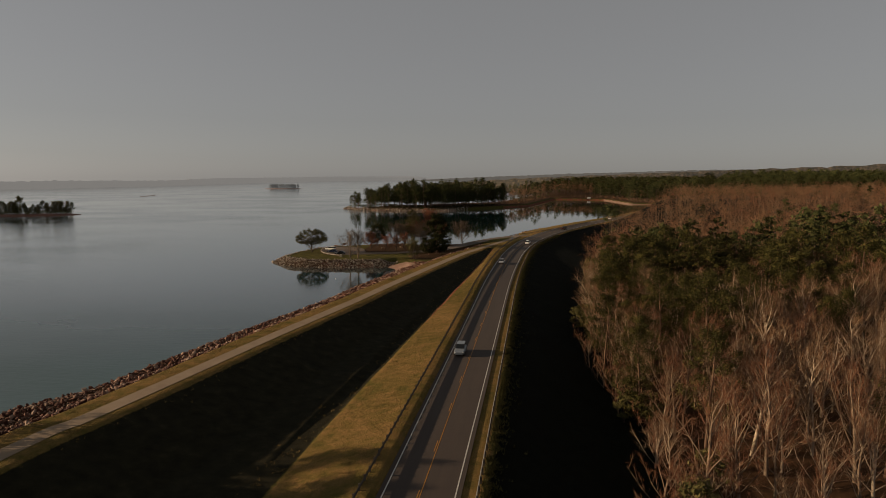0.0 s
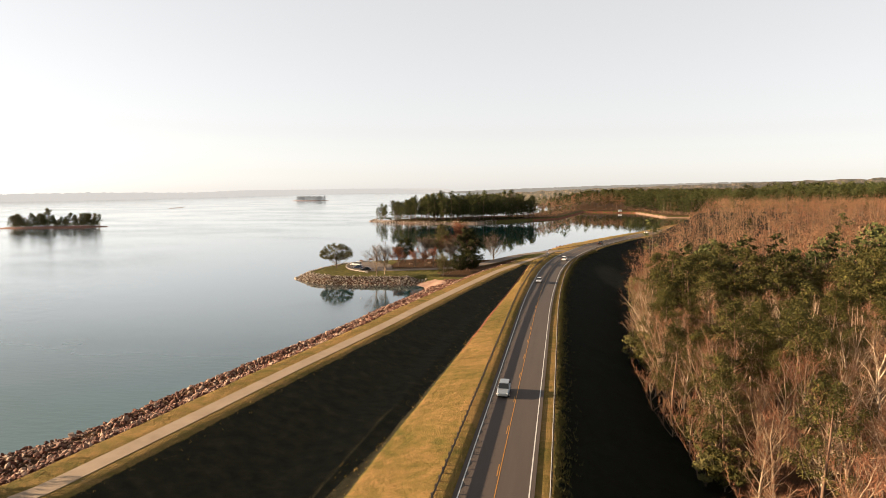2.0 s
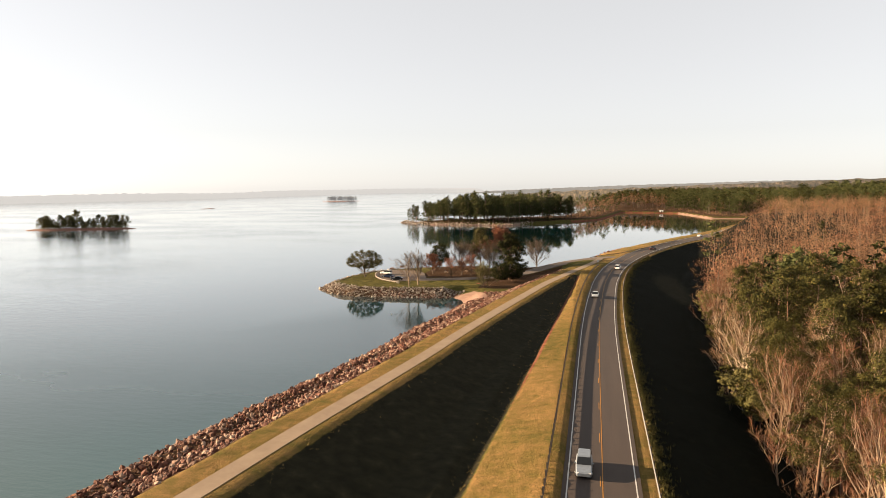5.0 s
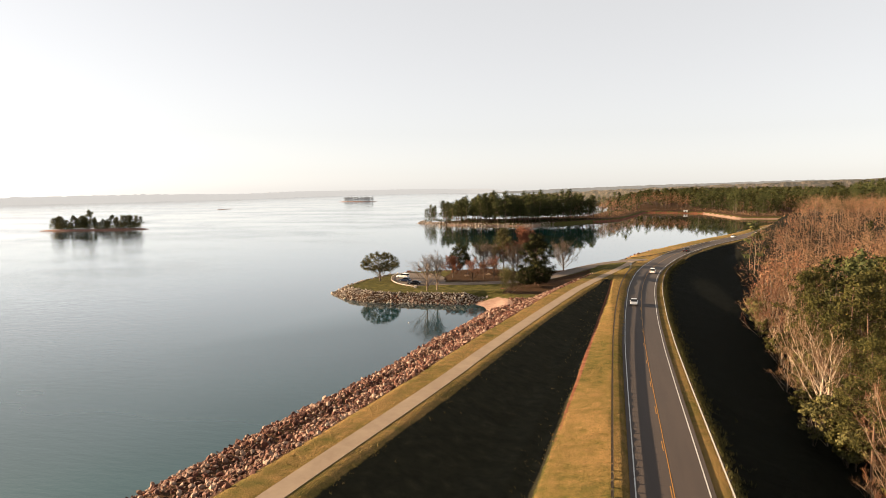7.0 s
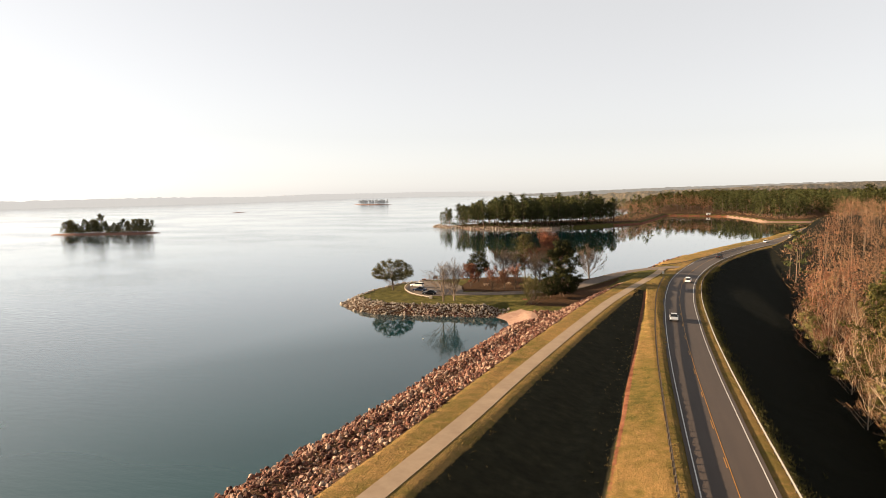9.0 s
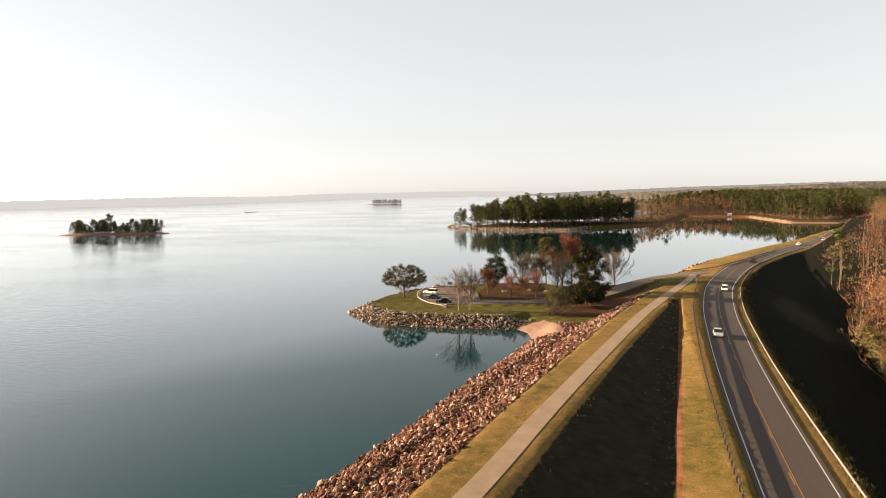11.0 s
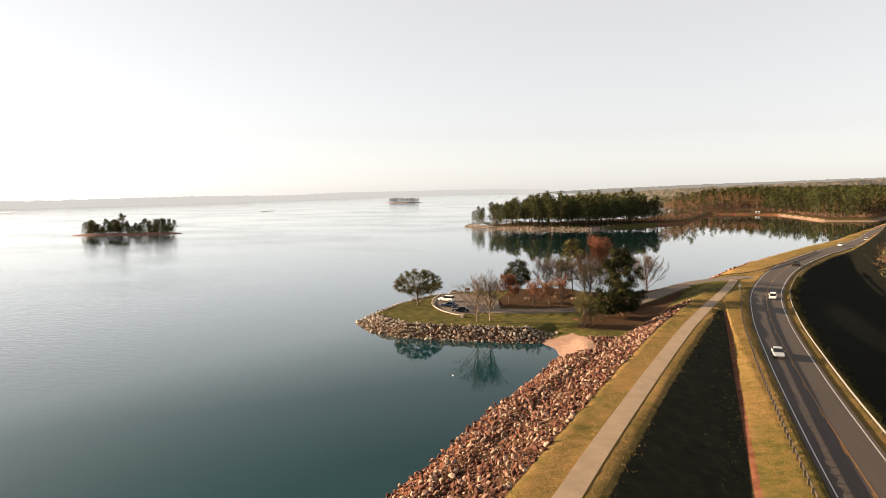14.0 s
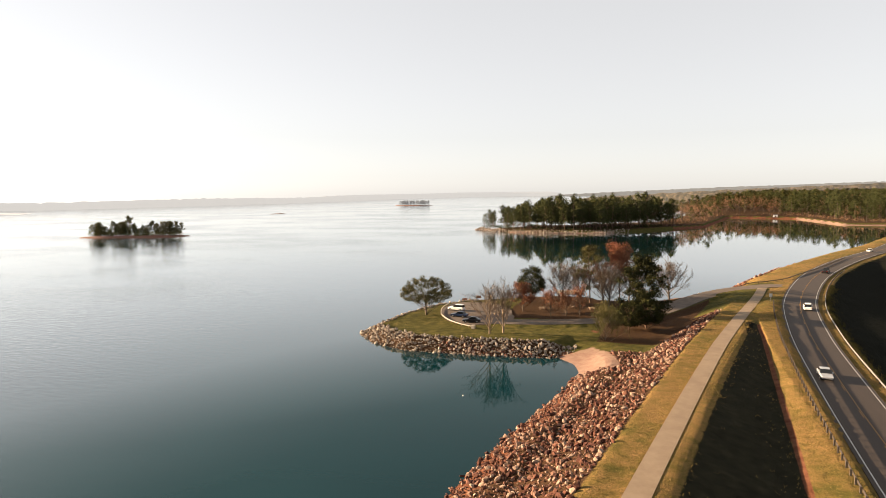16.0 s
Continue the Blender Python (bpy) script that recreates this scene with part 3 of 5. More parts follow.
def pine_tree(seed, h, crown=0.5, width=0.24, limbs=22, per=20, leaf=0.42, puff=0.06):
    rng = np.random.default_rng(seed)
    r0 = 0.014 * h
    trunk, _ = bent(rng, (0, 0, -0.4), (0, 0, 1), h * 0.97, 0.05, 6, 0.03)
    wood, centres = [tube(trunk, np.linspace(r0, r0 * 0.2, len(trunk)), 6)], []
    for k in range(limbs):
        u = 1 - crown + crown * (k + rng.random()) / limbs
        at = np.array([np.interp(u * (len(trunk) - 1), range(len(trunk)), trunk[:, i]) for i in range(3)])
        turn = k * 2.4 + rng.normal() * 0.4
        v = (u - (1 - crown)) / crown
        reach = h * width * (0.55 + 0.75 * v) * (1.12 - v) * 1.6 * (0.65 + 0.6 * rng.random())
        way = np.array([math.cos(turn), math.sin(turn), 0.25 + 0.4 * v])
        limb, _ = bent(rng, at, way / np.linalg.norm(way), reach, 0.06, 3, 0.1)
        wood.append(tube(limb, np.linspace(r0 * 0.25, r0 * 0.06, len(limb)), 3))
        for w in (0.5, 0.78, 1.0):
            centres.append(np.array([np.interp(w * 3, range(4), limb[:, i]) for i in range(3)]) + rng.normal(size=3) * 0.25)
    centres.append(trunk[-1])
    leaves = tufts(rng, np.array(centres), leaf, per, h * puff)
    return joined(wood), leaves


def leafy_tree(seed, h, width, limbs=14, clumps=60, leaf=0.3, first=0.22, low=0.2, per=40, puff=0.06, tip=0.0):
    """A full-headed tree: limbs reaching into a crown of leaf clumps. tip: how far the crown narrows upwards."""
    rng = np.random.default_rng(seed)
    wood, haze = bare_tree(seed, h * 0.9, width / h * 0.40, first, limbs, 5, 3, fork=True, thick=1.5)
    broad = width * 0.86 / max(np.ptp(haze[0][:, 0]), np.ptp(haze[0][:, 1]))
    wood = (wood[0] * (broad, broad, 1), wood[1])
    d = rng.normal(size=(clumps, 3))
    d /= np.linalg.norm(d, axis=1)[:, None]
    d *= rng.uniform(0.45, 1.0, (clumps, 1)) ** 0.5
    d[:, 2] = np.where(d[:, 2] < 0, d[:, 2] * 0.8, d[:, 2])
    r = h * puff
    up = h * (1 + low) / 2 + d[:, 2] * (h * (1 - low) / 2 - r * 0.6)
    slim = 1 - tip * np.clip((up / h - low) / (1 - low), 0, 1)
    c = np.stack([d[:, 0] * (width / 2 - r * 0.7) * slim, d[:, 1] * (width / 2 - r * 0.7) * slim, up], 1)
    return wood, tufts(rng, c, leaf, per, r, 0.7)


def feathery_tree(seed, h, width, leaf=0.16, per=7, radius=0.5, first=0.15, limbs=18, subs=7, twigs=11, spread=0.6, thick=1.6):
    """A tree whose leaves sit along the twig ends, so that the limbs show through."""
    rng = np.random.default_rng(seed)
    wood, haze = bare_tree(seed, h, spread, first, limbs, subs, twigs, fork=True, thick=thick)
    broad = width / max(np.ptp(haze[0][:, 0]), np.ptp(haze[0][:, 1]))
    wood, haze = (wood[0] * (broad, broad, 1), wood[1]), (haze[0] * (broad, broad, 1), haze[1])
    tips = haze[0][2::3] * (1, 1, 0.985)
    return wood, joined([haze, tufts(rng, tips, leaf, per, radius, 0.7)])


def grow(name, made, bark, leaf_material, crown_name, label, category, group, m):
    """A tree as a thing: an Empty at the foot, with trunk and crown."""
    base = new(name)
    base.empty_display_size = 0.5
    for pname, (v, f), mat in (("trunk", made[0], bark), (crown_name, made[1], leaf_material)):
        ob = new(pname, mesh_from(pname, v, f, [mat], smooth=pname == "trunk"))
        ob.parent = base
    tagged(base, label, category, group)
    base.matrix_basis = m
    return base


def stand(x, y, turn=0.0, scale=1.0, sink=0.15, z=None):
    z = height_at(x, y) if z is None else z
    return pose(x, y, z - sink, 0, 0, turn) @ Matrix.Scale(scale, 4)


class Kinds:
    """Trees of a few shapes, each built once and copied after that."""

    def __init__(self, makers):
        self.makers, self.made = makers, {}

    def place(self, key, m):
        if key not in self.made:
            self.made[key] = self.makers[key](m)
            return self.made[key]
        first = self.made[key]
        keep = first.matrix_basis.copy()
        first.matrix_basis = Matrix.Identity(4)
        ob = copy_thing(first, m)
        first.matrix_basis = keep
        return ob


def woods_kinds():
    makers, g = {}, "trees of the roadside wood"
    for k, (h, c, w) in enumerate(((14, 0.72, 0.2), (16, 0.66, 0.19), (12.5, 0.8, 0.23), (15, 0.74, 0.21))):
        for far, (per, leaf) in enumerate(((118, 0.165), (44, 0.29))):
            makers["pine", k + 4 * far] = lambda m, k=k, h=h, c=c, w=w, per=per, leaf=leaf: grow("pine_tree", pine_tree(100 + k, h, c, w * 1.2, 20, per, leaf, 0.068), M_BARK_PINE, M_PINE, "crown",
                                                                                               "olive green pine tree lit by low sun", "tree", g, m)
    looks = [(M_BARK_TAN, M_TWIG_TAN, "bare tan tree with a broad twiggy crown"), (M_BARK_PALE, M_TWIG_TAN, "bare tan tree with fine dense twigs"), (M_BARK_TAN, M_TWIG_RED, "bare reddish-brown tree with fine twigs"),
             (M_BARK_PALE, M_TWIG_TAN, "bare pale-barked tree with forked limbs"), (M_BARK_TAN, M_TWIG_RED, "bare rust-brown tree with upright limbs")]
    for k in range(10):
        bark, twig, label = looks[k % 5]
        makers["bare", k] = lambda m, k=k, bark=bark, twig=twig, label=label: grow(
            "bare_tree", bare_tree(200 + k, 12.5 + (k % 3) * 1.3, 0.19 + 0.06 * (k % 2), 0.14, 14, 7, 17, fork=k % 2 == 0, thick=1.0, twig_width=0.013), bark, twig, "crown", label, "tree", g, m)
    for k in range(3):
        bark, twig, label = looks[k]
        makers["shrub", k] = lambda m, k=k, bark=bark, twig=twig, label=label: grow(
            "shrub", bare_tree(240 + k, 5.2 + k, 0.34, 0.02, 9, 4, 26, fork=True, twig_width=0.015), bark, twig, "crown", "brushy bare shrub at the edge of the wood", "shrub", "shrubs at the edge of the wood", m)
    for k in (3, 4):
        makers["shrub", k] = lambda m, k=k: grow("shrub", leafy_tree(240 + k, 4.5 + k * 0.5, 5.0, 10, 34, 0.3, 0.04, 0.05, 36, 0.11), M_BARK_GREY, M_PINE if k == 3 else M_OAKLEAF, "crown",
                                                 "dense evergreen shrub at the edge of the wood", "shrub", "shrubs at the edge of the wood", m)
    return Kinds(makers)


EDGE_Y, EDGE_X = [60, 105, 140, 180, 215, 250, 300, 340], [25.5, 25, 23.5, 27.5, 29, 33, 50, 72]

PINE_SPOTS = [(21, 77), (24, 88), (24, 124), (28, 117), (38, 110), (38, 126), (46, 134), (42, 120), (28, 137), (36, 146), (29, 165), (44, 158), (57, 103), (34, 105), (43, 112), (51, 121), (24.5, 100), (28, 93), (24, 112)]


def plant_woods():
    rng = np.random.default_rng(5)
    kinds = woods_kinds()
    spots = []
    for gx in np.arange(22, 150, 5.6):
        for gy in np.arange(62, 330, 5.6):
            x, y = gx + rng.uniform(-2.4, 2.4), gy + rng.uniform(-2.4, 2.4)
            edge = np.interp(y, EDGE_Y, EDGE_X)
            if x < edge + rng.uniform(-1, 1.5) or x > 0.62 * y + 8:
                continue
            spots.append((x, y))
    spots.sort(key=lambda p: math.hypot(p[0] - 8, p[1] - 20))
    z = ground_height(np.array([s[0] for s in spots]), np.array([s[1] for s in spots]))[0]
    near, rest = [], []
    for (x, y), h in zip(spots, z):
        chance = np.interp(y, [60, 95, 104, 135, 150, 163, 236, 254], [0.02, 0.04, 0.16, 0.22, 0.5, 0.88, 0.88, 0.03])
        if noise.noise((x * 0.04, y * 0.04, 3.0)) > 0.18:
            chance *= 0.35
        if min(math.hypot(x - a, y - b) for a, b in PINE_SPOTS) < 3.6:
            chance = 1.0
        if y > 205 and x < np.interp(y, EDGE_Y, EDGE_X) + 8:
            chance = 0.0
        key = ("pine", int(rng.integers(4)) + (4 if y > 150 else 0)) if rng.random() < chance else ("bare", int(rng.integers(10)) if y > 84 else int(rng.choice([1, 2, 6, 7, 3])))
        m = pose(x, y, h - 0.2, 0, 0, rng.uniform(0, 360)) @ Matrix.Scale(rng.choice([0.62, 0.8, 0.95, 1.05, 1.15, 1.3]), 4)
        (near if len(near) < 300 else rest).append((key, m))
    for key, m in near:
        kinds.place(key, m)
    for _ in range(90):
        y = rng.uniform(58, 330)
        x = np.interp(y, EDGE_Y, EDGE_X) + rng.normal() * 1.6 + 0.5
        kinds.place(("shrub", int(rng.choice([2, 2, 0, 3]) if 104 < y < 136 else rng.choice([3, 4, 3, 1]) if 136 < y < 200 else rng.integers(5))), stand(x, y, rng.uniform(0, 360), rng.uniform(0.7, 1.25)))
    tall = bare_tree(231, 20.0, 0.2, 0.3, 16, 6, 16, fork=False, thick=1.0, twig_width=0.026)
    for x, y, turn in ((47, 99, 0), (58, 112, 120), (40, 84, 250)):
        ob = stand(x, y, turn)
        if "tall" not in kinds.made:
            kinds.made["tall"] = grow("bare_tree", tall, M_BARK_PALE, M_TWIG_TAN, "crown", "tall pale-barked bare tree above the wood", "tree", "trees of the roadside wood", ob)
        else:
            kinds.place("tall", ob)
    return kinds, rest


KINDS, REST = plant_woods()


def scattered(name, protos, placements, label, category):
    """Many far trees in one mesh. protos: lists of (verts, tris, material); placements: (proto, matrix)."""
    mats, vs, fs, ix, at = [], [], [], [], 0
    for k, m in placements:
        a = np.array(m)
        for v, f, mat in protos[k]:
            if mat not in mats:
                mats.append(mat)
            vs.append(v @ a[:3, :3].T + a[:3, 3])
            fs.append(f + at)
            ix.append(np.full(len(f), mats.index(mat)))
            at += len(v)
    me = mesh_from(name, np.vstack(vs), np.vstack(fs), mats, np.concatenate(ix))
    return tagged(new(name, me), label, category, kind="stuff")


def far_protos():
    out = {}
    for k in range(4):
        w, l = pine_tree(300 + k, 14 + k, 0.82, 0.22, 10, 10, 0.72, 0.085)
        w = tube([(0, 0, -0.4), (0.1, 0, 7), (0, 0.1, 12)], (0.17, 0.13, 0.06), 3)
        out["pine", k] = [(*w, M_BARK_GREY), (*l, M_SHOREPINE if k % 2 else M_DARKPINE)]
        w, l = bare_tree(320 + k, 13 + k % 2, 0.36, 0.15, 6, 3, 3, fork=k % 2 == 0, thick=0.6, twig_width=0.05, lite=True)
        rng = np.random.default_rng(330 + k)
        c = rng.normal(size=(24, 3)) * (1.8, 1.8, 1.6) + (0, 0, 8.4)
        l = joined([l, tufts(rng, c, 0.30, 8, 1.6, 0.9)])
        w = tube([(0, 0, -0.4), (0.1, 0, 5), (0, 0.1, 10)], (0.14, 0.11, 0.04), 3)
        out["bare", k] = [(*w, M_BARK_GREY), (*l, (M_TWIG_TAN, M_TWIG_RED, M_TWIG_TAN, M_TWIG_TAN)[k])]
    return out


FAR = far_protos()


def plant_far_woods():
    rng = np.random.default_rng(8)
    put = [((key[0], key[1] % 4), m) for key, m in REST]
    spots = []
    for gx in np.arange(30, 760, 10.5):
        for gy in np.arange(326, 1150, 10.0):
            x, y = gx + rng.uniform(-4, 4), gy + rng.uniform(-4, 4)
            if x < 0.75 * y + 30:
                spots.append((x, y))
    p = np.array(spots)
    z, shore, r, s, q = ground_height(p[:, 0], p[:, 1])
    for (x, y), h, rr in zip(spots, z, r):
        if rr < np.interp(y, [326, 420, 560, 700], [30, 26, 18, 14]):
            continue
        dense = noise.noise((x * 0.012, y * 0.012, 7.0))
        pine = rng.random() < (0.9 if y > 600 + 90 * dense else 0.02 + 0.16 * (dense > 0.35))
        put.append((("pine" if pine else "bare", int(rng.integers(4))), pose(x, y, h - 0.2, 0, 0, rng.uniform(0, 360)) @ Matrix.Scale(rng.uniform(0.95, 1.3) * (1 + 0.35 * float(smooth01((y - 560) / 250))), 4)))
    scattered("woods", FAR, put, "tan winter woodland with dark pines beyond the road", "woodland")


plant_far_woods()


def plant_far_shore():
    """The pine headland and the wooded shore round the cove."""
    rng = np.random.default_rng(9)
    makers = {}
    for k in range(5):
        makers[k] = lambda m, k=k: grow("shore_pine", pine_tree(400 + k, 23 + 1.5 * k, 0.70 + 0.04 * k, 0.26, 24, 18, 0.80, 0.082), M_BARK_PINE, M_SHOREPINE, "crown", "tall dark green pine on the shore", "tree", "pines on the headland", m)
    kinds = Kinds(makers)
    spots = [(x + rng.uniform(-4.5, 4.5), y + rng.uniform(-4.5, 4.5)) for x in np.arange(-190, 0, 8.6) for y in np.arange(630, 740, 8.6)]
    p = np.array(spots)
    z, shore, r, s, q = ground_height(p[:, 0], p[:, 1])
    for (x, y), h, d in zip(spots, z, shore):
        if d > 6 and x < -30 + (y - 690) * 0.2:
            kinds.place(int(rng.integers(5)), pose(x, y, h - 0.2, 0, 0, rng.uniform(0, 360)) @ Matrix.Scale(rng.uniform(0.72, 1.05) * float(np.interp(x, [-192, -170, -140], [0.45, 0.75, 1.0])), 4))
    put = []
    spots = [(x + rng.uniform(-5, 5), y + rng.uniform(-5, 5)) for x in np.arange(-60, 330, 10.0) for y in np.arange(690, 1250, 10.0)]
    p = np.array(spots)
    z, shore, r, s, q = ground_height(p[:, 0], p[:, 1])
    for (x, y), h, d, rr in zip(spots, z, shore, r):
        if d > 12 and rr < -14 and not (20 < x < 105 and 955 < y < 1010 and d < 45):
            pine = rng.random() < (0.78 if x > 95 else 0.22)
            put.append((("pine" if pine else "bare", int(rng.integers(4))), pose(x, y, h - 0.2, 0, 0, rng.uniform(0, 360)) @ Matrix.Scale(rng.uniform(1.1, 1.6), 4)))
    scattered("shore_woods", FAR, put, "mixed pine and bare woods round the cove", "woodland")


plant_far_shore()


def shore_brush():
    """Low brush under the headland pines."""
    rng = np.random.default_rng(19)
    p = np.stack([rng.uniform(-192, 5, 700), rng.uniform(628, 700, 700)], 1)
    z, shore, r, s, q = ground_height(p[:, 0], p[:, 1])
    keep = (shore > 5.5) & (shore < 26)
    c = np.c_[p[keep], z[keep] + 1.0]
    v, f = tufts(rng, c, 0.6, 22, 1.9, 0.7)
    p = np.stack([rng.uniform(-50, 230, 2600), rng.uniform(680, 1010, 2600)], 1)
    z, shore, r, s, q = ground_height(p[:, 0], p[:, 1])
    keep = (shore > 9) & (shore < 30) & (r < -12) & ~((p[:, 0] > 20) & (p[:, 0] < 105) & (p[:, 1] > 955) & (shore < 45))
    dry = tufts(rng, np.c_[p[keep], z[keep] + 1.6], 0.6, 16, 2.6, 0.9)
    tagged(new("dry_brush", mesh_from("dry_brush", *dry, [M_TWIG_TAN])), "tan brush at the foot of the cove woods", "brush", kind="stuff")
    tagged(new("brush", mesh_from("brush", v, f, [M_SHOREPINE])), "low evergreen brush under the headland pines", "brush", kind="stuff")


shore_brush()


def plant_distance():
    """Coarse far trees that close the land behind the cove."""
    rng = np.random.default_rng(17)
    protos = {}
    for k in range(3):
        w, l = pine_tree(340 + k, 17, 0.7, 0.2, 7, 5, 2.0, 0.1)
        protos["pine", k] = [(*l, M_PINE)]
        w, l = bare_tree(350 + k, 15, 0.3, 0.2, 8, 3, 4, twig_width=0.22)
        protos["bare", k] = [(*l, M_TWIG_TAN if k else M_TWIG_GREY)]
    put, spots = [], [(x + rng.uniform(-7, 7), y + rng.uniform(-7, 7)) for x in np.arange(-420, 1150, 16.0) for y in np.arange(1010, 2000, 17.0)]
    p = np.array(spots)
    z, shore, r, s, q = ground_height(p[:, 0], p[:, 1])
    for (x, y), h, d, rr in zip(spots, z, shore, r):
        if d > 8 and abs(rr) > 16 and (x < 330 or y > 1140) and x < 0.62 * y + 60 and rng.random() < 0.66:
            wood = noise.noise((x * 0.006, y * 0.006, 2.0)) + rng.normal() * 0.15 > 0.0
            put.append((("pine" if wood else "bare", int(rng.integers(3))), pose(x, y, h - 0.5, 0, 0, rng.uniform(0, 360)) @ Matrix.Scale(rng.uniform(0.9, 1.4), 4)))
    scattered("distant_woods", protos, put, "distant wooded land behind the cove", "woodland")


plant_distance()


# ---- the picnic point ----
def plant_point():
    g = "trees on the picnic point"
    grow("oak_tree", leafy_tree(501, 11.0, 16.8, 20, 280, 0.215, 0.14, 0.20, 64, 0.072, 0.25), M_BARK_GREY, M_OAKLEAF, "crown", "wide low oak with olive leaves at the tip", "tree", g, stand(-85.3, 259.7, 40))
    for k, (x, y, h, t) in enumerate(((-63.1, 242.9, 13.2, 10), (-60.4, 245.0, 13.8, 200))):
        grow("bare_tree", bare_tree(510 + k, h, 0.22, 0.16, 17, 8, 25, fork=True, thick=1.1, twig_width=0.013), M_BARK_TAN, M_TWIG_GREY, "crown", "bare grey tree on the grass bank", "tree", g, stand(x, y, t))
    grow("round_tree", leafy_tree(520, 12.0, 10.8, 22, 150, 0.27, 0.1, 0.10, 66, 0.095, 0.35), M_BARK_GREY, M_DARKPINE, "crown", "round dark evergreen tree", "tree", g, stand(-62.4, 285.0, 0))
    for k, (x, y, h) in enumerate(((-62.0, 272.0, 8.6), (-53.1, 265.2, 9.0), (-49.7, 268.4, 8.2), (-46.6, 270.8, 9.2))):
        grow("rust_tree", feathery_tree(530 + k, h, h * (0.95 if k == 0 else 0.68), 0.22, 9 if k == 0 else 2, 0.45, 0.2, 15, 6, 9, 0.4), M_BARK_GREY, M_RUST if k != 2 else M_TWIG_RED, "crown",
             "small tree with dense rust-red leaves" if k == 0 else "small tree with thin rust-red leaves", "tree", g, stand(x, y, 70 * k))
    for k, (x, y, h) in enumerate(((-54.0, 288.0, 13.0), (-42.7, 291.8, 15.0), (-40.5, 286.0, 13.5), (-36.0, 298.0, 13.0), (-24.8, 306.0, 14.5), (-50.0, 296.0, 12.0))):
        grow("bare_tree", bare_tree(540 + k, h, 0.36, 0.14, 26, 8, 32, fork=True, thick=1.2, twig_width=0.016), M_BARK_GREY, M_TWIG_RED if k in (1, 3) else M_TWIG_GREY, "crown", "bare spreading tree by the side road", "tree", g, stand(x, y, 50 * k))
    grow("pine_tree", pine_tree(550, 17.2, 0.72, 0.26, 32, 70, 0.27, 0.065), M_BARK_PINE, M_OAKLEAF, "crown", "tall thin pine with olive needles", "tree", g, stand(-46.4, 290.8, 0))
    grow("red_tree", feathery_tree(551, 19, 9.5, 0.26, 7, 0.5, 0.45, 18, 7, 10, 0.3, 1.0), M_BARK_GREY, M_RUST, "crown", "tall tree with a rust-red crown", "tree", g, stand(-38.2, 293.0, 30))
    grow("pine_tree", pine_tree(552, 17, 0.92, 0.34, 50, 110, 0.34, 0.08), M_BARK_PINE, M_DARKPINE, "crown", "broad dark pine beside the side road", "tree", g, stand(-31.0, 262.5, 30))
    for k, (x, y, h, w) in enumerate(((-29.5, 259.5, 9.0, 11.0), (-33.2, 256.5, 7.5, 9.0))):
        grow("evergreen_shrub", leafy_tree(553 + k, h, w, 18, 120, 0.30, 0.05, 0.0, 60, 0.10, 0.3), M_BARK_PINE, M_DARKPINE, "crown", "dense dark evergreen with branches down to the ground", "tree", g, stand(x, y, 130 * k))
    grow("shrub_tree", feathery_tree(560, 9.6, 10.5, 0.16, 3, 0.5, 0.03, 24, 7, 14, 0.5, 1.0), M_BARK_TAN, M_OAKLEAF, "crown", "many-stemmed olive shrub tree by the beach", "tree", g, stand(-37.4, 244.5, 0))


plant_point()


def plant_shore_pines():
    """Pines on the bank, whose shade falls over the crest and the verge."""
    for k, (x, y, h) in enumerate(((-61.5, 60.5, 15.0), (-65.0, 53.0, 14.0), (-56.5, 55.0, 13.0))):
        grow("pine_tree", pine_tree(570 + k, h, 0.6, 0.26, 26, 60, 0.26, 0.075), M_BARK_PINE, M_PINE, "crown", "tall pine on the bank below the crest", "tree", "pines on the bank", stand(x, y, 90 * k))


plant_shore_pines()


# ---- islands and far shores ----
def mound(name, cx, cy, length, width, top, turn, material, label, kind="structure"):
    rng = np.random.default_rng(int(abs(cx)))
    n, rings = 48, [(1.0, -0.3), (0.93, 0.3), (0.8, 0.8), (0.45, 1.0), (0.0, 1.0)]
    wob = 1 + 0.12 * np.array([noise.noise((math.cos(a) * 2 + cx, math.sin(a) * 2, 0.0)) for a in np.linspace(0, 2 * math.pi, n, endpoint=False)])
    v, f = [], []
    for k, (s, h) in enumerate(rings):
        for i in range(n):
            a = 2 * math.pi * i / n
            v.append((s * wob[i] * length / 2 * math.cos(a), s * wob[i] * width / 2 * math.sin(a), h * top + (0.2 * rng.random() if 0 < k < 4 else 0)))
            if k:
                b = (k - 1) * n
                f.append((b + i, b + (i + 1) % n, b + n + (i + 1) % n, b + n + i))
    ob = new(name, mesh_from(name, v, f, [material], smooth=True))
    ob.matrix_world = pose(cx, cy, 0, 0, 0, turn)
    return tagged(ob, label, "island", kind=kind)


M_SHORE = simple("red_clay_shore", (0.20, 0.10, 0.07), 0.9, scale=0.6)
mound("island", -460, 523, 93, 28, 1.1, 23, M_SHORE, "small wooded island with a red clay shore")


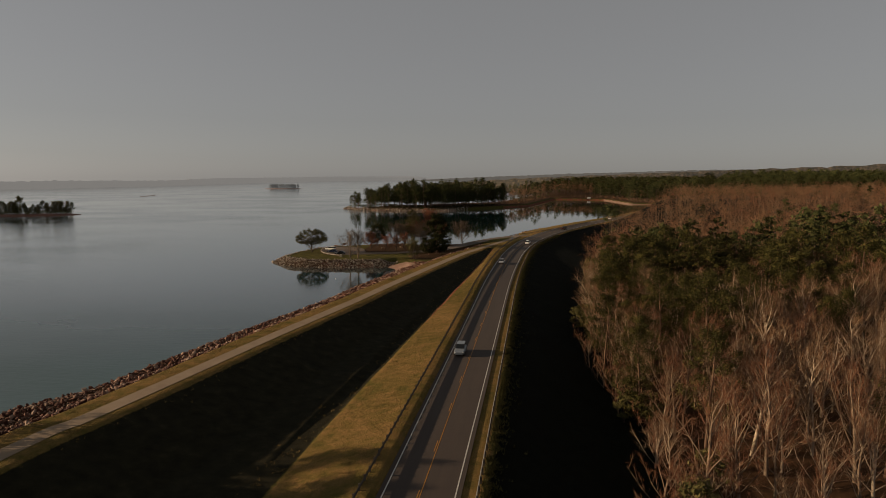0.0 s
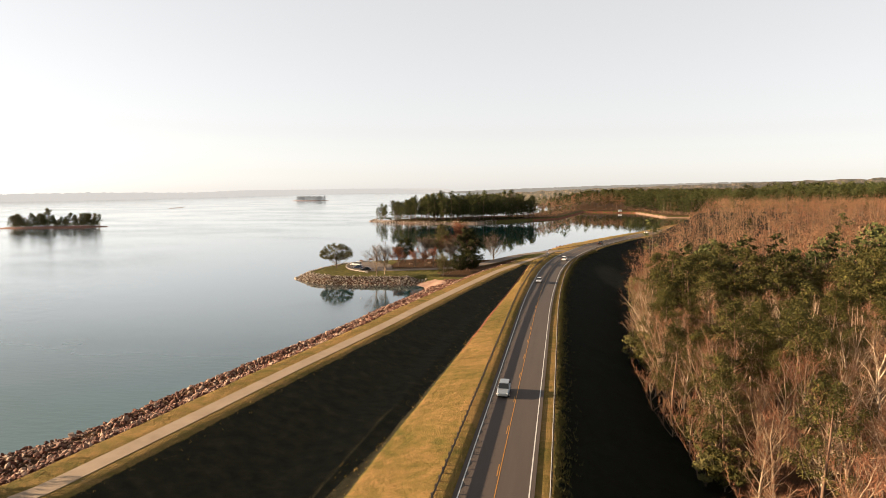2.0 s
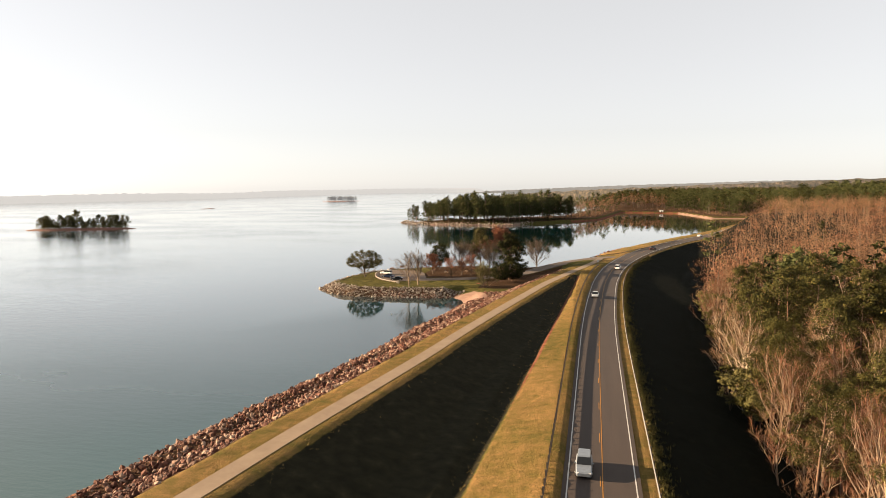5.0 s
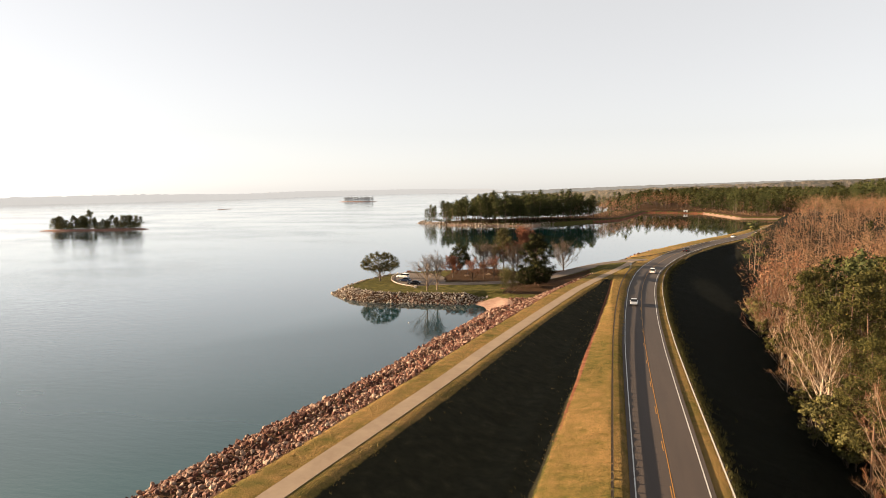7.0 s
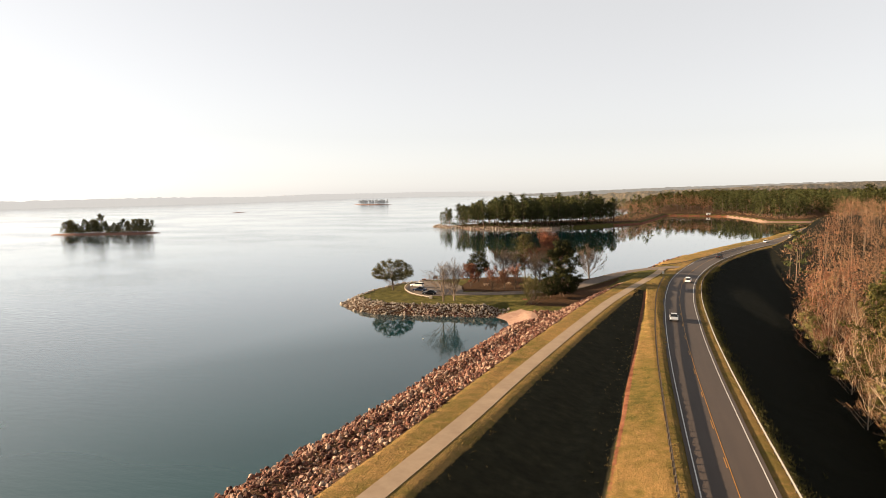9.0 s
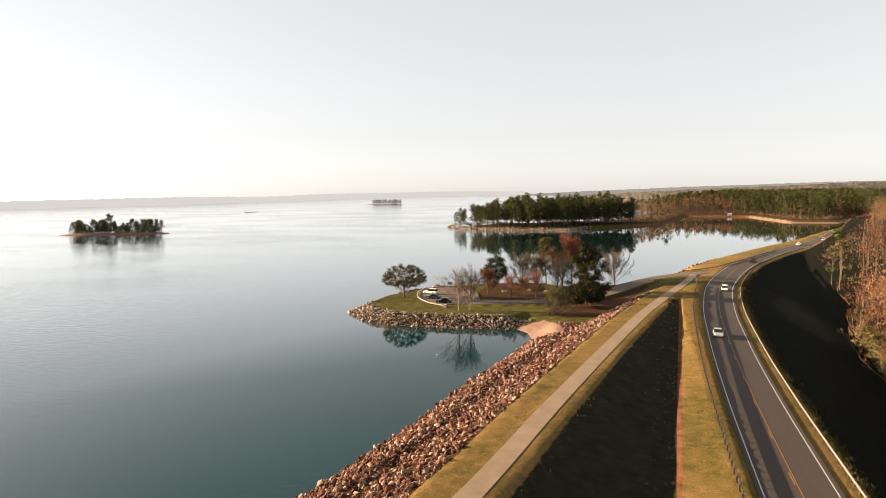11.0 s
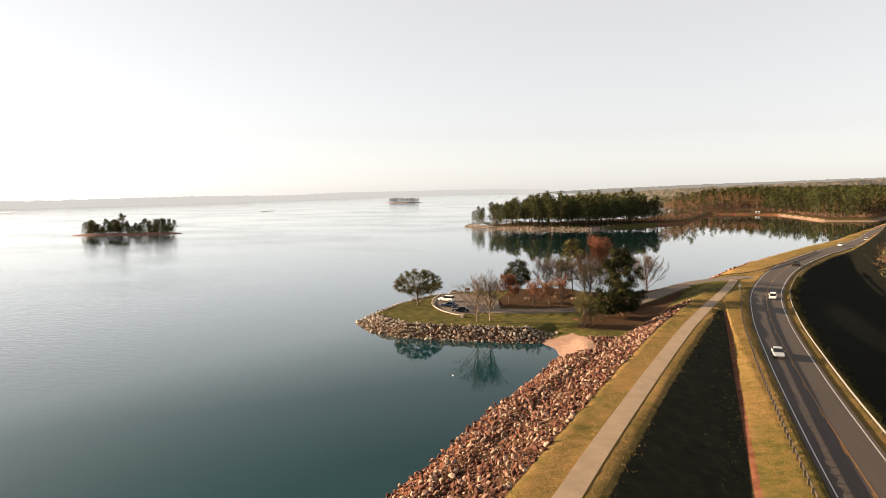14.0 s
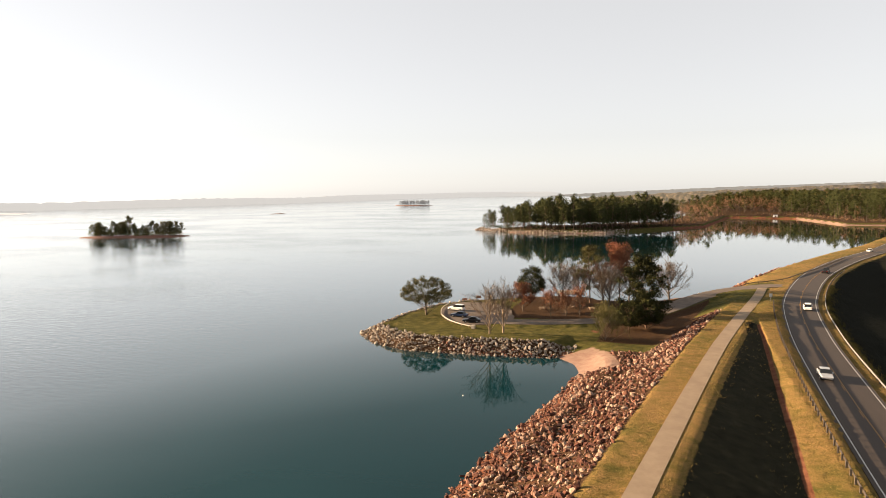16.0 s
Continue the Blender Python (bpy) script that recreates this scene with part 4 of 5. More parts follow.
def plant_islands():
    rng = np.random.default_rng(12)
    kinds = Kinds({k: (lambda m, k=k: grow("island_pine", pine_tree(600 + k, 15, 0.62 + 0.12 * k, 0.27, 24, 20, 0.6, 0.075), M_BARK_PINE, M_OAKLEAF if k else M_SHOREPINE, "crown", "pine tree on the small island", "tree", "island pines", m)) for k in range(3)})
    c, s = math.cos(radians(24)), math.sin(radians(24))
    bush = []
    for k in range(260):
        u, w = rng.uniform(-36, 37), rng.uniform(-8, 8)
        bush.append((-460 + u * c - w * s, 523 + u * s + w * c, 1.9 + 2.2 * rng.random()))
    low = tufts(rng, np.array(bush), 0.6, 26, 2.2, 0.8)
    tagged(new("island_brush", mesh_from("island_brush", *low, [M_OAKLEAF])), "dense low brush under the island trees", "brush", kind="stuff")
    for k in range(58):
        u, w = -36 + 73 * (k + rng.random()) / 58, rng.uniform(-7, 7)
        size = rng.choice([0.42, 0.5, 0.6, 0.7, 0.82])
        kinds.place(k % 3, pose(-460 + u * c - w * s, 523 + u * s + w * c, 0.9, 0, 0, rng.uniform(0, 360)) @ Matrix.Scale(size, 4))
    kinds.place(1, pose(-463, 518, 0.9) @ Matrix.Scale(1.15, 4))
    mound("island_far", -706, 1725, 112, 44, 1.2, 14, M_SHORE, "distant low wooded island in haze")
    put = [(("pine", k % 4), pose(-706 + rng.uniform(-40, 42), 1725 + rng.uniform(-15, 15), 1.2, 0, 0, rng.uniform(0, 360)) @ Matrix.Scale(rng.uniform(0.6, 0.85), 4)) for k in range(120)]
    # leaves given a weak glow to stand in for haze
    n = Nodes("hazy_leaves")
    hazy = n.done((0.06, 0.06, 0.05), 1.0)
    n.bsdf.inputs["Emission Color"].default_value, n.bsdf.inputs["Emission Strength"].default_value = (0.95, 0.97, 1.0, 1), 0.03
    far = {k: [(v, f, hazy) for v, f, _ in protos] for k, protos in FAR.items()}
    scattered("island_woods", far, put, "hazy trees on the distant island", "woodland")
    mound("sandbar", -704, 1080, 9, 62, 0.35, 8, M_SHORE, "low sandbar in the lake")


plant_islands()


def far_hills():
    """Hazy wooded hills along the far shore."""
    # the haze is a faint glow set in each of these materials
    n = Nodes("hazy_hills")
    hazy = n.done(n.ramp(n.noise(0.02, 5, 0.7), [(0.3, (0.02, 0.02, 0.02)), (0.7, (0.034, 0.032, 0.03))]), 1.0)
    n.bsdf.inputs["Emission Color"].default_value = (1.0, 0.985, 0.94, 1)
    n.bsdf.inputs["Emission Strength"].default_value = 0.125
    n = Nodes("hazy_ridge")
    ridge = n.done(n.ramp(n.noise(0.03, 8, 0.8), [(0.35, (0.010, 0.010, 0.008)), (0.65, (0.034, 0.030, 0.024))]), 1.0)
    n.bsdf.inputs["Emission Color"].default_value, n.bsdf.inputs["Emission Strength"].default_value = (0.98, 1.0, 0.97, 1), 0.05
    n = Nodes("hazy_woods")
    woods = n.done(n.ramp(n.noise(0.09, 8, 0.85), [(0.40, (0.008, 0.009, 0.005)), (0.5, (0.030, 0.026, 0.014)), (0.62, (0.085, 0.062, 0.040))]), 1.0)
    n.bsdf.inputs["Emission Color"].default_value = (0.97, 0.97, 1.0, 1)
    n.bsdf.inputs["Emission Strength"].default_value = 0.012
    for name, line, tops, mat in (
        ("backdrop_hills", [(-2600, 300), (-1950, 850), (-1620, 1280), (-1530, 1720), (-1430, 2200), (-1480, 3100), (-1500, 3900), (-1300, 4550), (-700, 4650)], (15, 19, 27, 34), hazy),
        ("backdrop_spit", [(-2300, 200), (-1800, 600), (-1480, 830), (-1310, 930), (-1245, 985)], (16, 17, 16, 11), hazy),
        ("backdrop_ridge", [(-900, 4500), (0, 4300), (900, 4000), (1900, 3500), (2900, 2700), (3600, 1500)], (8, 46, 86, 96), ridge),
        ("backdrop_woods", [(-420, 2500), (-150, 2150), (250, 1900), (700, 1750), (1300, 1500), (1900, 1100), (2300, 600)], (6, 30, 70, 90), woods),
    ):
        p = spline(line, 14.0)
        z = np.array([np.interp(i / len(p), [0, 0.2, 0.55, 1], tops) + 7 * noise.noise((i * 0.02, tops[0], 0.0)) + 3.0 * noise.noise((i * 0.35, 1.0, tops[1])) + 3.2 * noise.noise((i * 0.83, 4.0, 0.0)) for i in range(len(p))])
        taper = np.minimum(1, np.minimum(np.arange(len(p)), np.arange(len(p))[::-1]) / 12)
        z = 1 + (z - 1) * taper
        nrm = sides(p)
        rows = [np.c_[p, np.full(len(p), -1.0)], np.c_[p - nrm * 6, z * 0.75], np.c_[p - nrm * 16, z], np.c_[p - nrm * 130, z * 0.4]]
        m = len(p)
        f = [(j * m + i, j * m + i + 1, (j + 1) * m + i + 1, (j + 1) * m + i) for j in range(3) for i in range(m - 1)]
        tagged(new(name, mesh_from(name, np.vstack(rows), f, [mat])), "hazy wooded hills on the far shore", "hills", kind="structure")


far_hills()


# ---- guard rails ----
def swept(name, line, section, z, material, parent, start, end):
    """A closed section (offset, height) swept along a line."""
    keep = (line[:, 1] >= start) & (line[:, 1] <= end)
    p, n, k = line[keep], sides(line)[keep], len(section)
    zz = z(p)
    v = np.stack([np.c_[p + n * o, zz + h] for o, h in section], 1).reshape(-1, 3)
    f = [(i * k + j, i * k + (j + 1) % k, (i + 1) * k + (j + 1) % k, (i + 1) * k + j) for i in range(len(p) - 1) for j in range(k)]
    ob = new(name, mesh_from(name, v, f, [material]))
    ob.parent = parent
    return ob


def guard_rail(offset, start, end, label, beam_material, raised):
    rail = tagged(new("guard_rail"), label, "guard rail", "road guard rails")
    side = 1 if offset < 0 else -1
    wave = [(o, h - 0.20) for o, h in ((0.0, 0.45), (0.07, 0.51), (0.07, 0.57), (0.0, 0.62), (0.07, 0.67), (0.07, 0.72), (0.0, 0.77), (-0.012, 0.77), (0.055, 0.72), (0.055, 0.67), (-0.015, 0.62), (0.055, 0.57), (0.055, 0.51), (-0.012, 0.45))]
    swept("beam", ROAD_FINE[::2], [(offset + side * (0.09 + o), h) for o, h in wave], lambda p: road_z(p[:, 1]) + raised(p[:, 1]), beam_material, rail, start, end)
    bm = bmesh.new()
    box(bm, -0.1, 0.1, -0.1, 0.1, -0.5, 0.63, 0.015)
    post = bpy.data.meshes.new("post")
    bm.to_mesh(post)
    bm.free()
    post.materials.append(M_POST)
    fine, nrm = ROAD_FINE, sides(ROAD_FINE)
    walked, last = 1.9, None
    for p, n in zip(fine, nrm):
        if not start <= p[1] <= end:
            continue
        walked += 0 if last is None else math.hypot(*(p - last))
        last = p
        if walked >= 1.9:
            walked = 0.0
            ob = new("post", post)
            ob.parent = rail
            ob.matrix_basis = pose(p[0] + n[0] * offset, p[1] + n[1] * offset, road_z(p[1]) + raised(p[1]), 0, 0, math.degrees(math.atan2(n[1], n[0])))
    return rail


guard_rail(-5.95, 18, 284, "weathered brown guard rail on the lake side of the road", M_RUSTY, lambda y: berm(y) + 4.3 * bank(y))
guard_rail(5.85, 18, 372, "pale sunlit guard rail above the dark embankment", M_STEEL, lambda y: -5.85 * bank(y))


# ---- stone banks ----
def rock_shapes(count, seed):
    rng = np.random.default_rng(seed)
    bm = bmesh.new()
    bmesh.ops.create_icosphere(bm, subdivisions=1, radius=1)
    bm.verts.ensure_lookup_table()
    base = np.array([v.co for v in bm.verts])
    faces = np.array([[v.index for v in f.verts] for f in bm.faces])
    bm.free()
    out = []
    for _ in range(count):
        v = base * rng.uniform(0.72, 1.22, (len(base), 1)) * (rng.uniform(0.85, 1.35), rng.uniform(0.7, 1.1), rng.uniform(0.5, 0.85))
        for _ in range(6):
            d = rng.normal(size=3)
            d /= np.linalg.norm(d)
            cut = rng.uniform(0.42, 0.72)
            over = np.maximum(v @ d - cut, 0)
            v = v - over[:, None] * d
        out.append(v)
    return out, faces


def stone_bank(spots, sizes, near, material, label, seed):
    """Loose stones: those of the nearest stretch one by one, the rest as one part."""
    rng = np.random.default_rng(seed)
    bank = tagged(new("stone_bank"), label, "riprap", kind="structure")
    shapes, faces = rock_shapes(14, seed)
    z = ground_height(spots[:, 0], spots[:, 1])[0]
    meshes = [mesh_from("stone", v, faces, [material]) for v in shapes]
    vs, fs, at, single = [], [], 0, 0
    for k, ((x, y), h, s) in enumerate(zip(spots, z, sizes)):
        turn = Euler(rng.uniform(-1.0, 1.0, 2).tolist() + [rng.uniform(0, 6.28)])
        m = Matrix.LocRotScale((x, y, h + s * rng.uniform(-0.15, 0.5)), turn, (s, s, s))
        pick = int(rng.integers(14))
        if near(x, y) and single < 300:
            ob = new("stone", meshes[pick])
            ob.parent, ob.matrix_basis = bank, m
            single += 1
        else:
            a = np.array(m)
            vs.append(shapes[pick] @ a[:3, :3].T + a[:3, 3])
            fs.append(faces + at)
            at += len(faces) and len(shapes[pick])
    rest = new("rubble", mesh_from("rubble", np.vstack(vs), np.vstack(fs), [material]))
    rest.parent = bank
    tagged(rest, kind="stuff")
    return bank


def jittered(x0, x1, y0, y1, step, seed):
    rng = np.random.default_rng(seed)
    gx, gy = np.meshgrid(np.arange(x0, x1, step), np.arange(y0, y1, step))
    p = np.stack([gx.ravel(), gy.ravel()], 1)
    return p + rng.uniform(-0.45, 0.45, p.shape) * step


def build_banks():
    rng = np.random.default_rng(21)
    p = jittered(-72, -5, 30, 276, 0.56, 31)
    z, shore, r, s, q = ground_height(p[:, 0], p[:, 1])
    top = walkway_z(p[:, 1]) - 0.45
    ragged = np.array([noise.noise((x * 0.5, y * 0.5, 0)) for x, y in p])
    low = np.interp(p[:, 1], [91, 100], [2.0, -0.15])
    keep = (s < -5.6 + 0.6 * ragged) & (z < top) & (z > low + 0.3 * ragged) & (p[:, 1] < 274)
    keep &= (p[:, 1] < 236) | ((s > -13.0 + 0.1 * (p[:, 1] - 236)) & (z > 2.2))
    keep &= ~((shore < 7.5) & (p[:, 0] > -46) & (p[:, 1] > 223.5) & (s < -14.0))
    keep &= np.abs(q) > 3.8
    p = p[keep]
    size = 0.15 + 0.44 * rng.random(len(p)) ** 2.2
    stone_bank(p, size, lambda x, y: 162 < y < 170, M_ROCK_RED, "tumbled red and tan stones on the dam face", 41)
    p = jittered(-101, -43, 229, 292, 0.6, 32)
    z, shore, r, s, q = ground_height(p[:, 0], p[:, 1])
    ragged = np.array([noise.noise((x * 0.5, y * 0.5, 5)) for x, y in p])
    keep = (shore > -0.9) & ((shore < 5.2 + ragged) | (np.abs(p[:, 1] - 239.0 - 0.56 * (p[:, 0] + 45.5)) < 2.0)) & ((p[:, 0] < -46) | ((p[:, 0] < -35.5) & (np.abs(p[:, 1] - 239.0 - 0.56 * (p[:, 0] + 45.5)) < 2.0))) & ((p[:, 1] < 262) | (p[:, 0] < -80))
    p = p[keep]
    stone_bank(p, 0.19 + 0.42 * rng.random(len(p)) ** 2, lambda x, y: y < 236 and -80 < x < -58, M_ROCK_PALE, "pale broken stones round the picnic point", 42)
    p = jittered(-12, 70, 332, 500, 1.1, 33)
    z, shore, r, s, q = ground_height(p[:, 0], p[:, 1])
    keep = (shore > -0.8) & (shore < np.interp(p[:, 1], [335, 360, 420, 500], [4, 7, 3.5, 2])) & (np.abs(q) > 4) & (r < -5)
    p = p[keep]
    stone_bank(p, 0.35 + 0.5 * rng.random(len(p)) ** 2, lambda x, y: y < 352, M_ROCK_RED, "red stones on the causeway bank", 43)
    p = jittered(-205, -60, 620, 672, 1.7, 34)
    z, shore, r, s, q = ground_height(p[:, 0], p[:, 1])
    p = p[(shore > -0.5) & (shore < 5.5)]
    stone_bank(p, 0.5 + 0.6 * rng.random(len(p)), lambda x, y: -130 < x < -110, M_ROCK_PALE, "pale stone edge of the pine headland", 44)


build_banks()


# ---- weeds and shrubs ----
def turf():
    """Short dry blades standing out of the verges."""
    rng = np.random.default_rng(52)
    y = 60 + 230 * rng.random(26000) ** 1.2
    pick = rng.random(len(y))
    wx = np.interp(y, WALKWAY[:, 1], WALKWAY[:, 0])
    rx = np.interp(y, ROAD[:, 1], ROAD[:, 0])
    dx = ditch_x(y)
    u = rng.random(len(y))
    x = np.where(pick < 0.5, dx + 0.6 + u * (rx - 6.2 - dx), np.where(pick < 0.72, wx - 1.6 - u * 3.9, np.where(pick < 0.86, wx + 1.5 + u * 1.4, rx + np.where(u < 0.5, -5.8 + u * 2.8, 4.3 + (u - 0.5) * 3.2))))
    keep = (x < rx - 4.3) | (x > rx + 4.2)
    x, y = x[keep], y[keep]
    z = ground_height(x, y)[0]
    roots = np.repeat(np.stack([x, y, z], 1), 3, 0) + rng.normal(size=(len(x) * 3, 3)) * (0.10, 0.10, 0.01)
    ways = rng.normal(size=roots.shape) * (0.7, 0.7, 0.1) + (0, 0, 0.9)
    v, f = blades(rng, roots, ways, rng.uniform(0.04, 0.13, len(roots)), rng.uniform(0.02, 0.045, len(roots)))
    tagged(new("turf", mesh_from("turf", v, f, [M_STRAW])), "short straw-coloured turf on the verges", "grass", kind="stuff")


M_STRAW = leafy("straw_blades", (0.073, 0.062, 0.017), (0.158, 0.112, 0.037), (0.236, 0.158, 0.062))
turf()


def weeds():
    rng = np.random.default_rng(51)
    n = 5200
    y = rng.uniform(35, 330, n)
    base = np.interp(y, ROAD[:, 1], ROAD[:, 0])
    off = 6.2 + rng.exponential(0.55, n)
    x = base + off
    z = ground_height(x, y)[0]
    clump = np.array([noise.noise((0.0, b * 0.35, 2.0)) for b in y])
    keep = clump > -0.25
    x, y, z = x[keep], y[keep], z[keep]
    roots = np.repeat(np.stack([x, y, z], 1), 5, 0) + rng.normal(size=(len(x) * 5, 3)) * (0.14, 0.14, 0.02)
    ways = rng.normal(size=roots.shape) * (0.5, 0.5, 0.2) + (0, 0, 1)
    v, f = blades(rng, roots, ways, rng.uniform(0.2, 0.75, len(roots)), rng.uniform(0.03, 0.07, len(roots)))
    tagged(new("weeds", mesh_from("weeds", v, f, [M_WEED])), "rough weeds along the embankment edge", "weeds", kind="stuff")
    n = 700
    y = rng.uniform(40, 250, n)
    x = ditch_x(y) - 0.4 - np.abs(rng.normal(0, 1.6, n))
    wx = np.interp(y, WALKWAY[:, 1], WALKWAY[:, 0])
    half = rng.random(n) < 0.5
    x = np.where(half, x, wx + 3.0 + rng.exponential(0.6, n))
    z = ground_height(x, y)[0]
    roots = np.repeat(np.stack([x, y, z], 1), 4, 0) + rng.normal(size=(n * 4, 3)) * (0.12, 0.12, 0.02)
    ways = rng.normal(size=roots.shape) * (0.6, 0.6, 0.2) + (0, 0, 1)
    v, f = blades(rng, roots, ways, rng.uniform(0.12, 0.4, len(roots)), rng.uniform(0.02, 0.05, len(roots)))
    tagged(new("tussocks", mesh_from("tussocks", v, f, [M_STRAW])), "dry grass tussocks by the ditch and crest", "grass", kind="stuff")


weeds()


# ---- cars ----
def loft(bm, rows):
    """Closed skin through cross rows of equal length."""
    rings = [[bm.verts.new(p) for p in row] for row in rows]
    n = len(rings[0])
    for a, b in zip(rings, rings[1:]):
        for i in range(n):
            bm.faces.new((a[i], a[(i + 1) % n], b[(i + 1) % n], b[i]))
    bm.faces.new(rings[0][::-1])
    bm.faces.new(rings[-1])
    return bm


def ring(y, w, z0, z1, r=0.12):
    """A rounded cross section of a car at y."""
    r = min(r, (z1 - z0) * 0.45)
    return [(-w + r, y, z0), (w - r, y, z0), (w, y, z0 + r), (w, y, z1 - r), (w - r, y, z1), (-w + r, y, z1), (-w, y, z1 - r), (-w, y, z0 + r)]


M_TYRE, M_RIM = simple("tyre_rubber", (0.02, 0.02, 0.02), 0.9), simple("alloy_rim", (0.5, 0.5, 0.5), 0.35, 0.8)
M_GLASS = simple("dark_car_glass", (0.012, 0.014, 0.016), 0.06, vary=0.1)
M_LAMP, M_TAIL = simple("lamp_glass", (0.75, 0.75, 0.72), 0.15), simple("red_lamp", (0.35, 0.02, 0.015), 0.25)
PAINTS = {name: simple(name + "_car_paint", c, 0.28, m) for name, c, m in (("white", (0.72, 0.72, 0.70), 0.0), ("silver", (0.48, 0.49, 0.50), 0.5), ("black", (0.012, 0.012, 0.014), 0.0), ("blue", (0.02, 0.035, 0.075), 0.1), ("grey", (0.22, 0.25, 0.28), 0.4))}


def car(colour, body, label, group, m):
    """A car facing +y: lower body, glasshouse, roof, lamps, mirrors and four wheels."""
    tall = {"suv": 1.72, "sedan": 1.45, "pickup": 1.80}[body]
    long = {"suv": 4.7, "sedan": 4.6, "pickup": 5.5}[body] / 2
    base, paint = new("car"), PAINTS[colour]
    waist = tall * 0.6
    bm = loft(bmesh.new(), [ring(-long, 0.78, 0.38, waist * 0.86), ring(-long + 0.15, 0.88, 0.28, waist), ring(-long * 0.4, 0.92, 0.24, waist), ring(long * 0.35, 0.92, 0.24, waist),
                            ring(long * 0.72, 0.89, 0.26, waist * 0.93), ring(long - 0.12, 0.84, 0.28, waist * 0.80), ring(long, 0.72, 0.36, waist * 0.66)])
    body_ob = part("body", bm, paint, base)
    rear = {"suv": -long + 0.1, "sedan": -long * 0.72, "pickup": -long * 0.1}[body]
    front = long * (0.36 if body != "pickup" else 0.44)
    rake = 0.25 if body == "suv" else 0.55
    bm = loft(bmesh.new(), [ring(rear, 0.82, waist - 0.06, waist + 0.02, 0.02), ring(rear + rake, 0.72, waist - 0.06, tall - 0.06, 0.1), ring(front - 0.75, 0.73, waist - 0.06, tall - 0.05, 0.1),
                            ring(front, 0.82, waist - 0.06, waist + 0.02, 0.02)])
    part("glasshouse", bm, M_GLASS, base, "dark tinted car windows")
    bm = loft(bmesh.new(), [ring(rear + rake - 0.1, 0.64, tall - 0.09, tall - 0.04, 0.02), ring(rear + rake + 0.25, 0.70, tall - 0.09, tall, 0.03), ring(front - 1.0, 0.70, tall - 0.09, tall, 0.03), ring(front - 0.7, 0.66, tall - 0.09, tall - 0.05, 0.02)])
    part("roof", bm, paint, base)
    for s in (-1, 1):
        bm = box(bmesh.new(), s * 0.66 - 0.15, s * 0.66 + 0.15, long - 0.16, long - 0.02, waist * 0.60, waist * 0.74, 0.02)
        part("headlight", bm, M_LAMP, base, "clear headlight")
        bm = box(bmesh.new(), s * 0.70 - 0.13, s * 0.70 + 0.13, -long - 0.02, -long + 0.1, waist * 0.66, waist * 0.84, 0.02)
        part("tail_light", bm, M_TAIL, base, "red tail light")
        bm = box(bmesh.new(), s * 0.98 - 0.1, s * 0.98 + 0.1, front - 0.35, front - 0.22, waist, waist + 0.14, 0.03)
        part("mirror", bm, paint, base)
        for y in (-long * 0.62, long * 0.62):
            bm = bmesh.new()
            bmesh.ops.create_cone(bm, cap_ends=True, segments=18, radius1=0.33, radius2=0.33, depth=0.24, matrix=pose(s * 0.82, y, 0.33, 0, 90, 0))
            wheel = part("wheel", bm, M_TYRE, base, "black tyre")
            bm = bmesh.new()
            bmesh.ops.create_cone(bm, cap_ends=True, segments=14, radius1=0.2, radius2=0.17, depth=0.05, matrix=pose(s * 0.95, y, 0.33, 0, 90 * s, 0))
            part("rim", bm, M_RIM, wheel, "alloy rim")
    if body == "pickup":
        part("bed", box(bmesh.new(), -0.7, 0.7, -long + 0.15, rear - 0.05, waist - 0.02, waist + 0.03), M_GLASS, base, "dark open load bed")
    tagged(base, label, "car", group)
    base.matrix_basis = m
    return base


def on_road_at(y, offset, back=False):
    i = int(np.argmin(np.abs(ROAD_FINE[:, 1] - y)))
    p, n = ROAD_FINE[i], sides(ROAD_FINE)[i]
    x, yy = p + n * offset
    return pose(x, yy, road_z(p[1]) - offset * bank(p[1]) + 0.02, 0, 0, math.degrees(math.atan2(n[1], n[0])) + (180 if back else 0))


g = "cars on the road"
car("grey", "suv", "grey blue SUV driving along the dam road", g, on_road_at(107, -1.9, True))
car("silver", "sedan", "silver sedan on the dam road", g, on_road_at(219, -1.8, True))
car("white", "suv", "white SUV near the junction", g, on_road_at(282, 1.6))
car("black", "pickup", "black pickup on the bend", g, on_road_at(361, 1.5))
car("white", "sedan", "white sedan on the causeway", g, on_road_at(447, -1.8, True))
car("silver", "suv", "silver SUV on the causeway", g, on_road_at(486, 1.7))
car("black", "sedan", "dark sedan far along the causeway", g, on_road_at(700, 1.7))
g = "cars parked on the point"
car("white", "suv", "white SUV parked at the kerb", g, pose(-79.6, 267.6, 2.63, 0, 0, 82))
car("blue", "sedan", "dark blue sedan parked at the kerb", g, pose(-76.0, 259.4, 2.63, 0, 0, 84))
car("black", "sedan", "black sedan parked at the kerb", g, pose(-70.8, 253.6, 2.63, 0, 0, 100))


# ---- small things on the point and by the road ----
M_TIMBER, M_CONCRETE = simple("weathered_timber", (0.255, 0.180, 0.120), 0.85, scale=6), simple("pale_concrete", (0.375, 0.330, 0.270), 0.9, scale=2)
M_SIGN, M_BRICK = simple("grey_sign_back", (0.55, 0.55, 0.54), 0.5, 0.3), simple("brick_wall", (0.30, 0.14, 0.09), 0.9, scale=4)

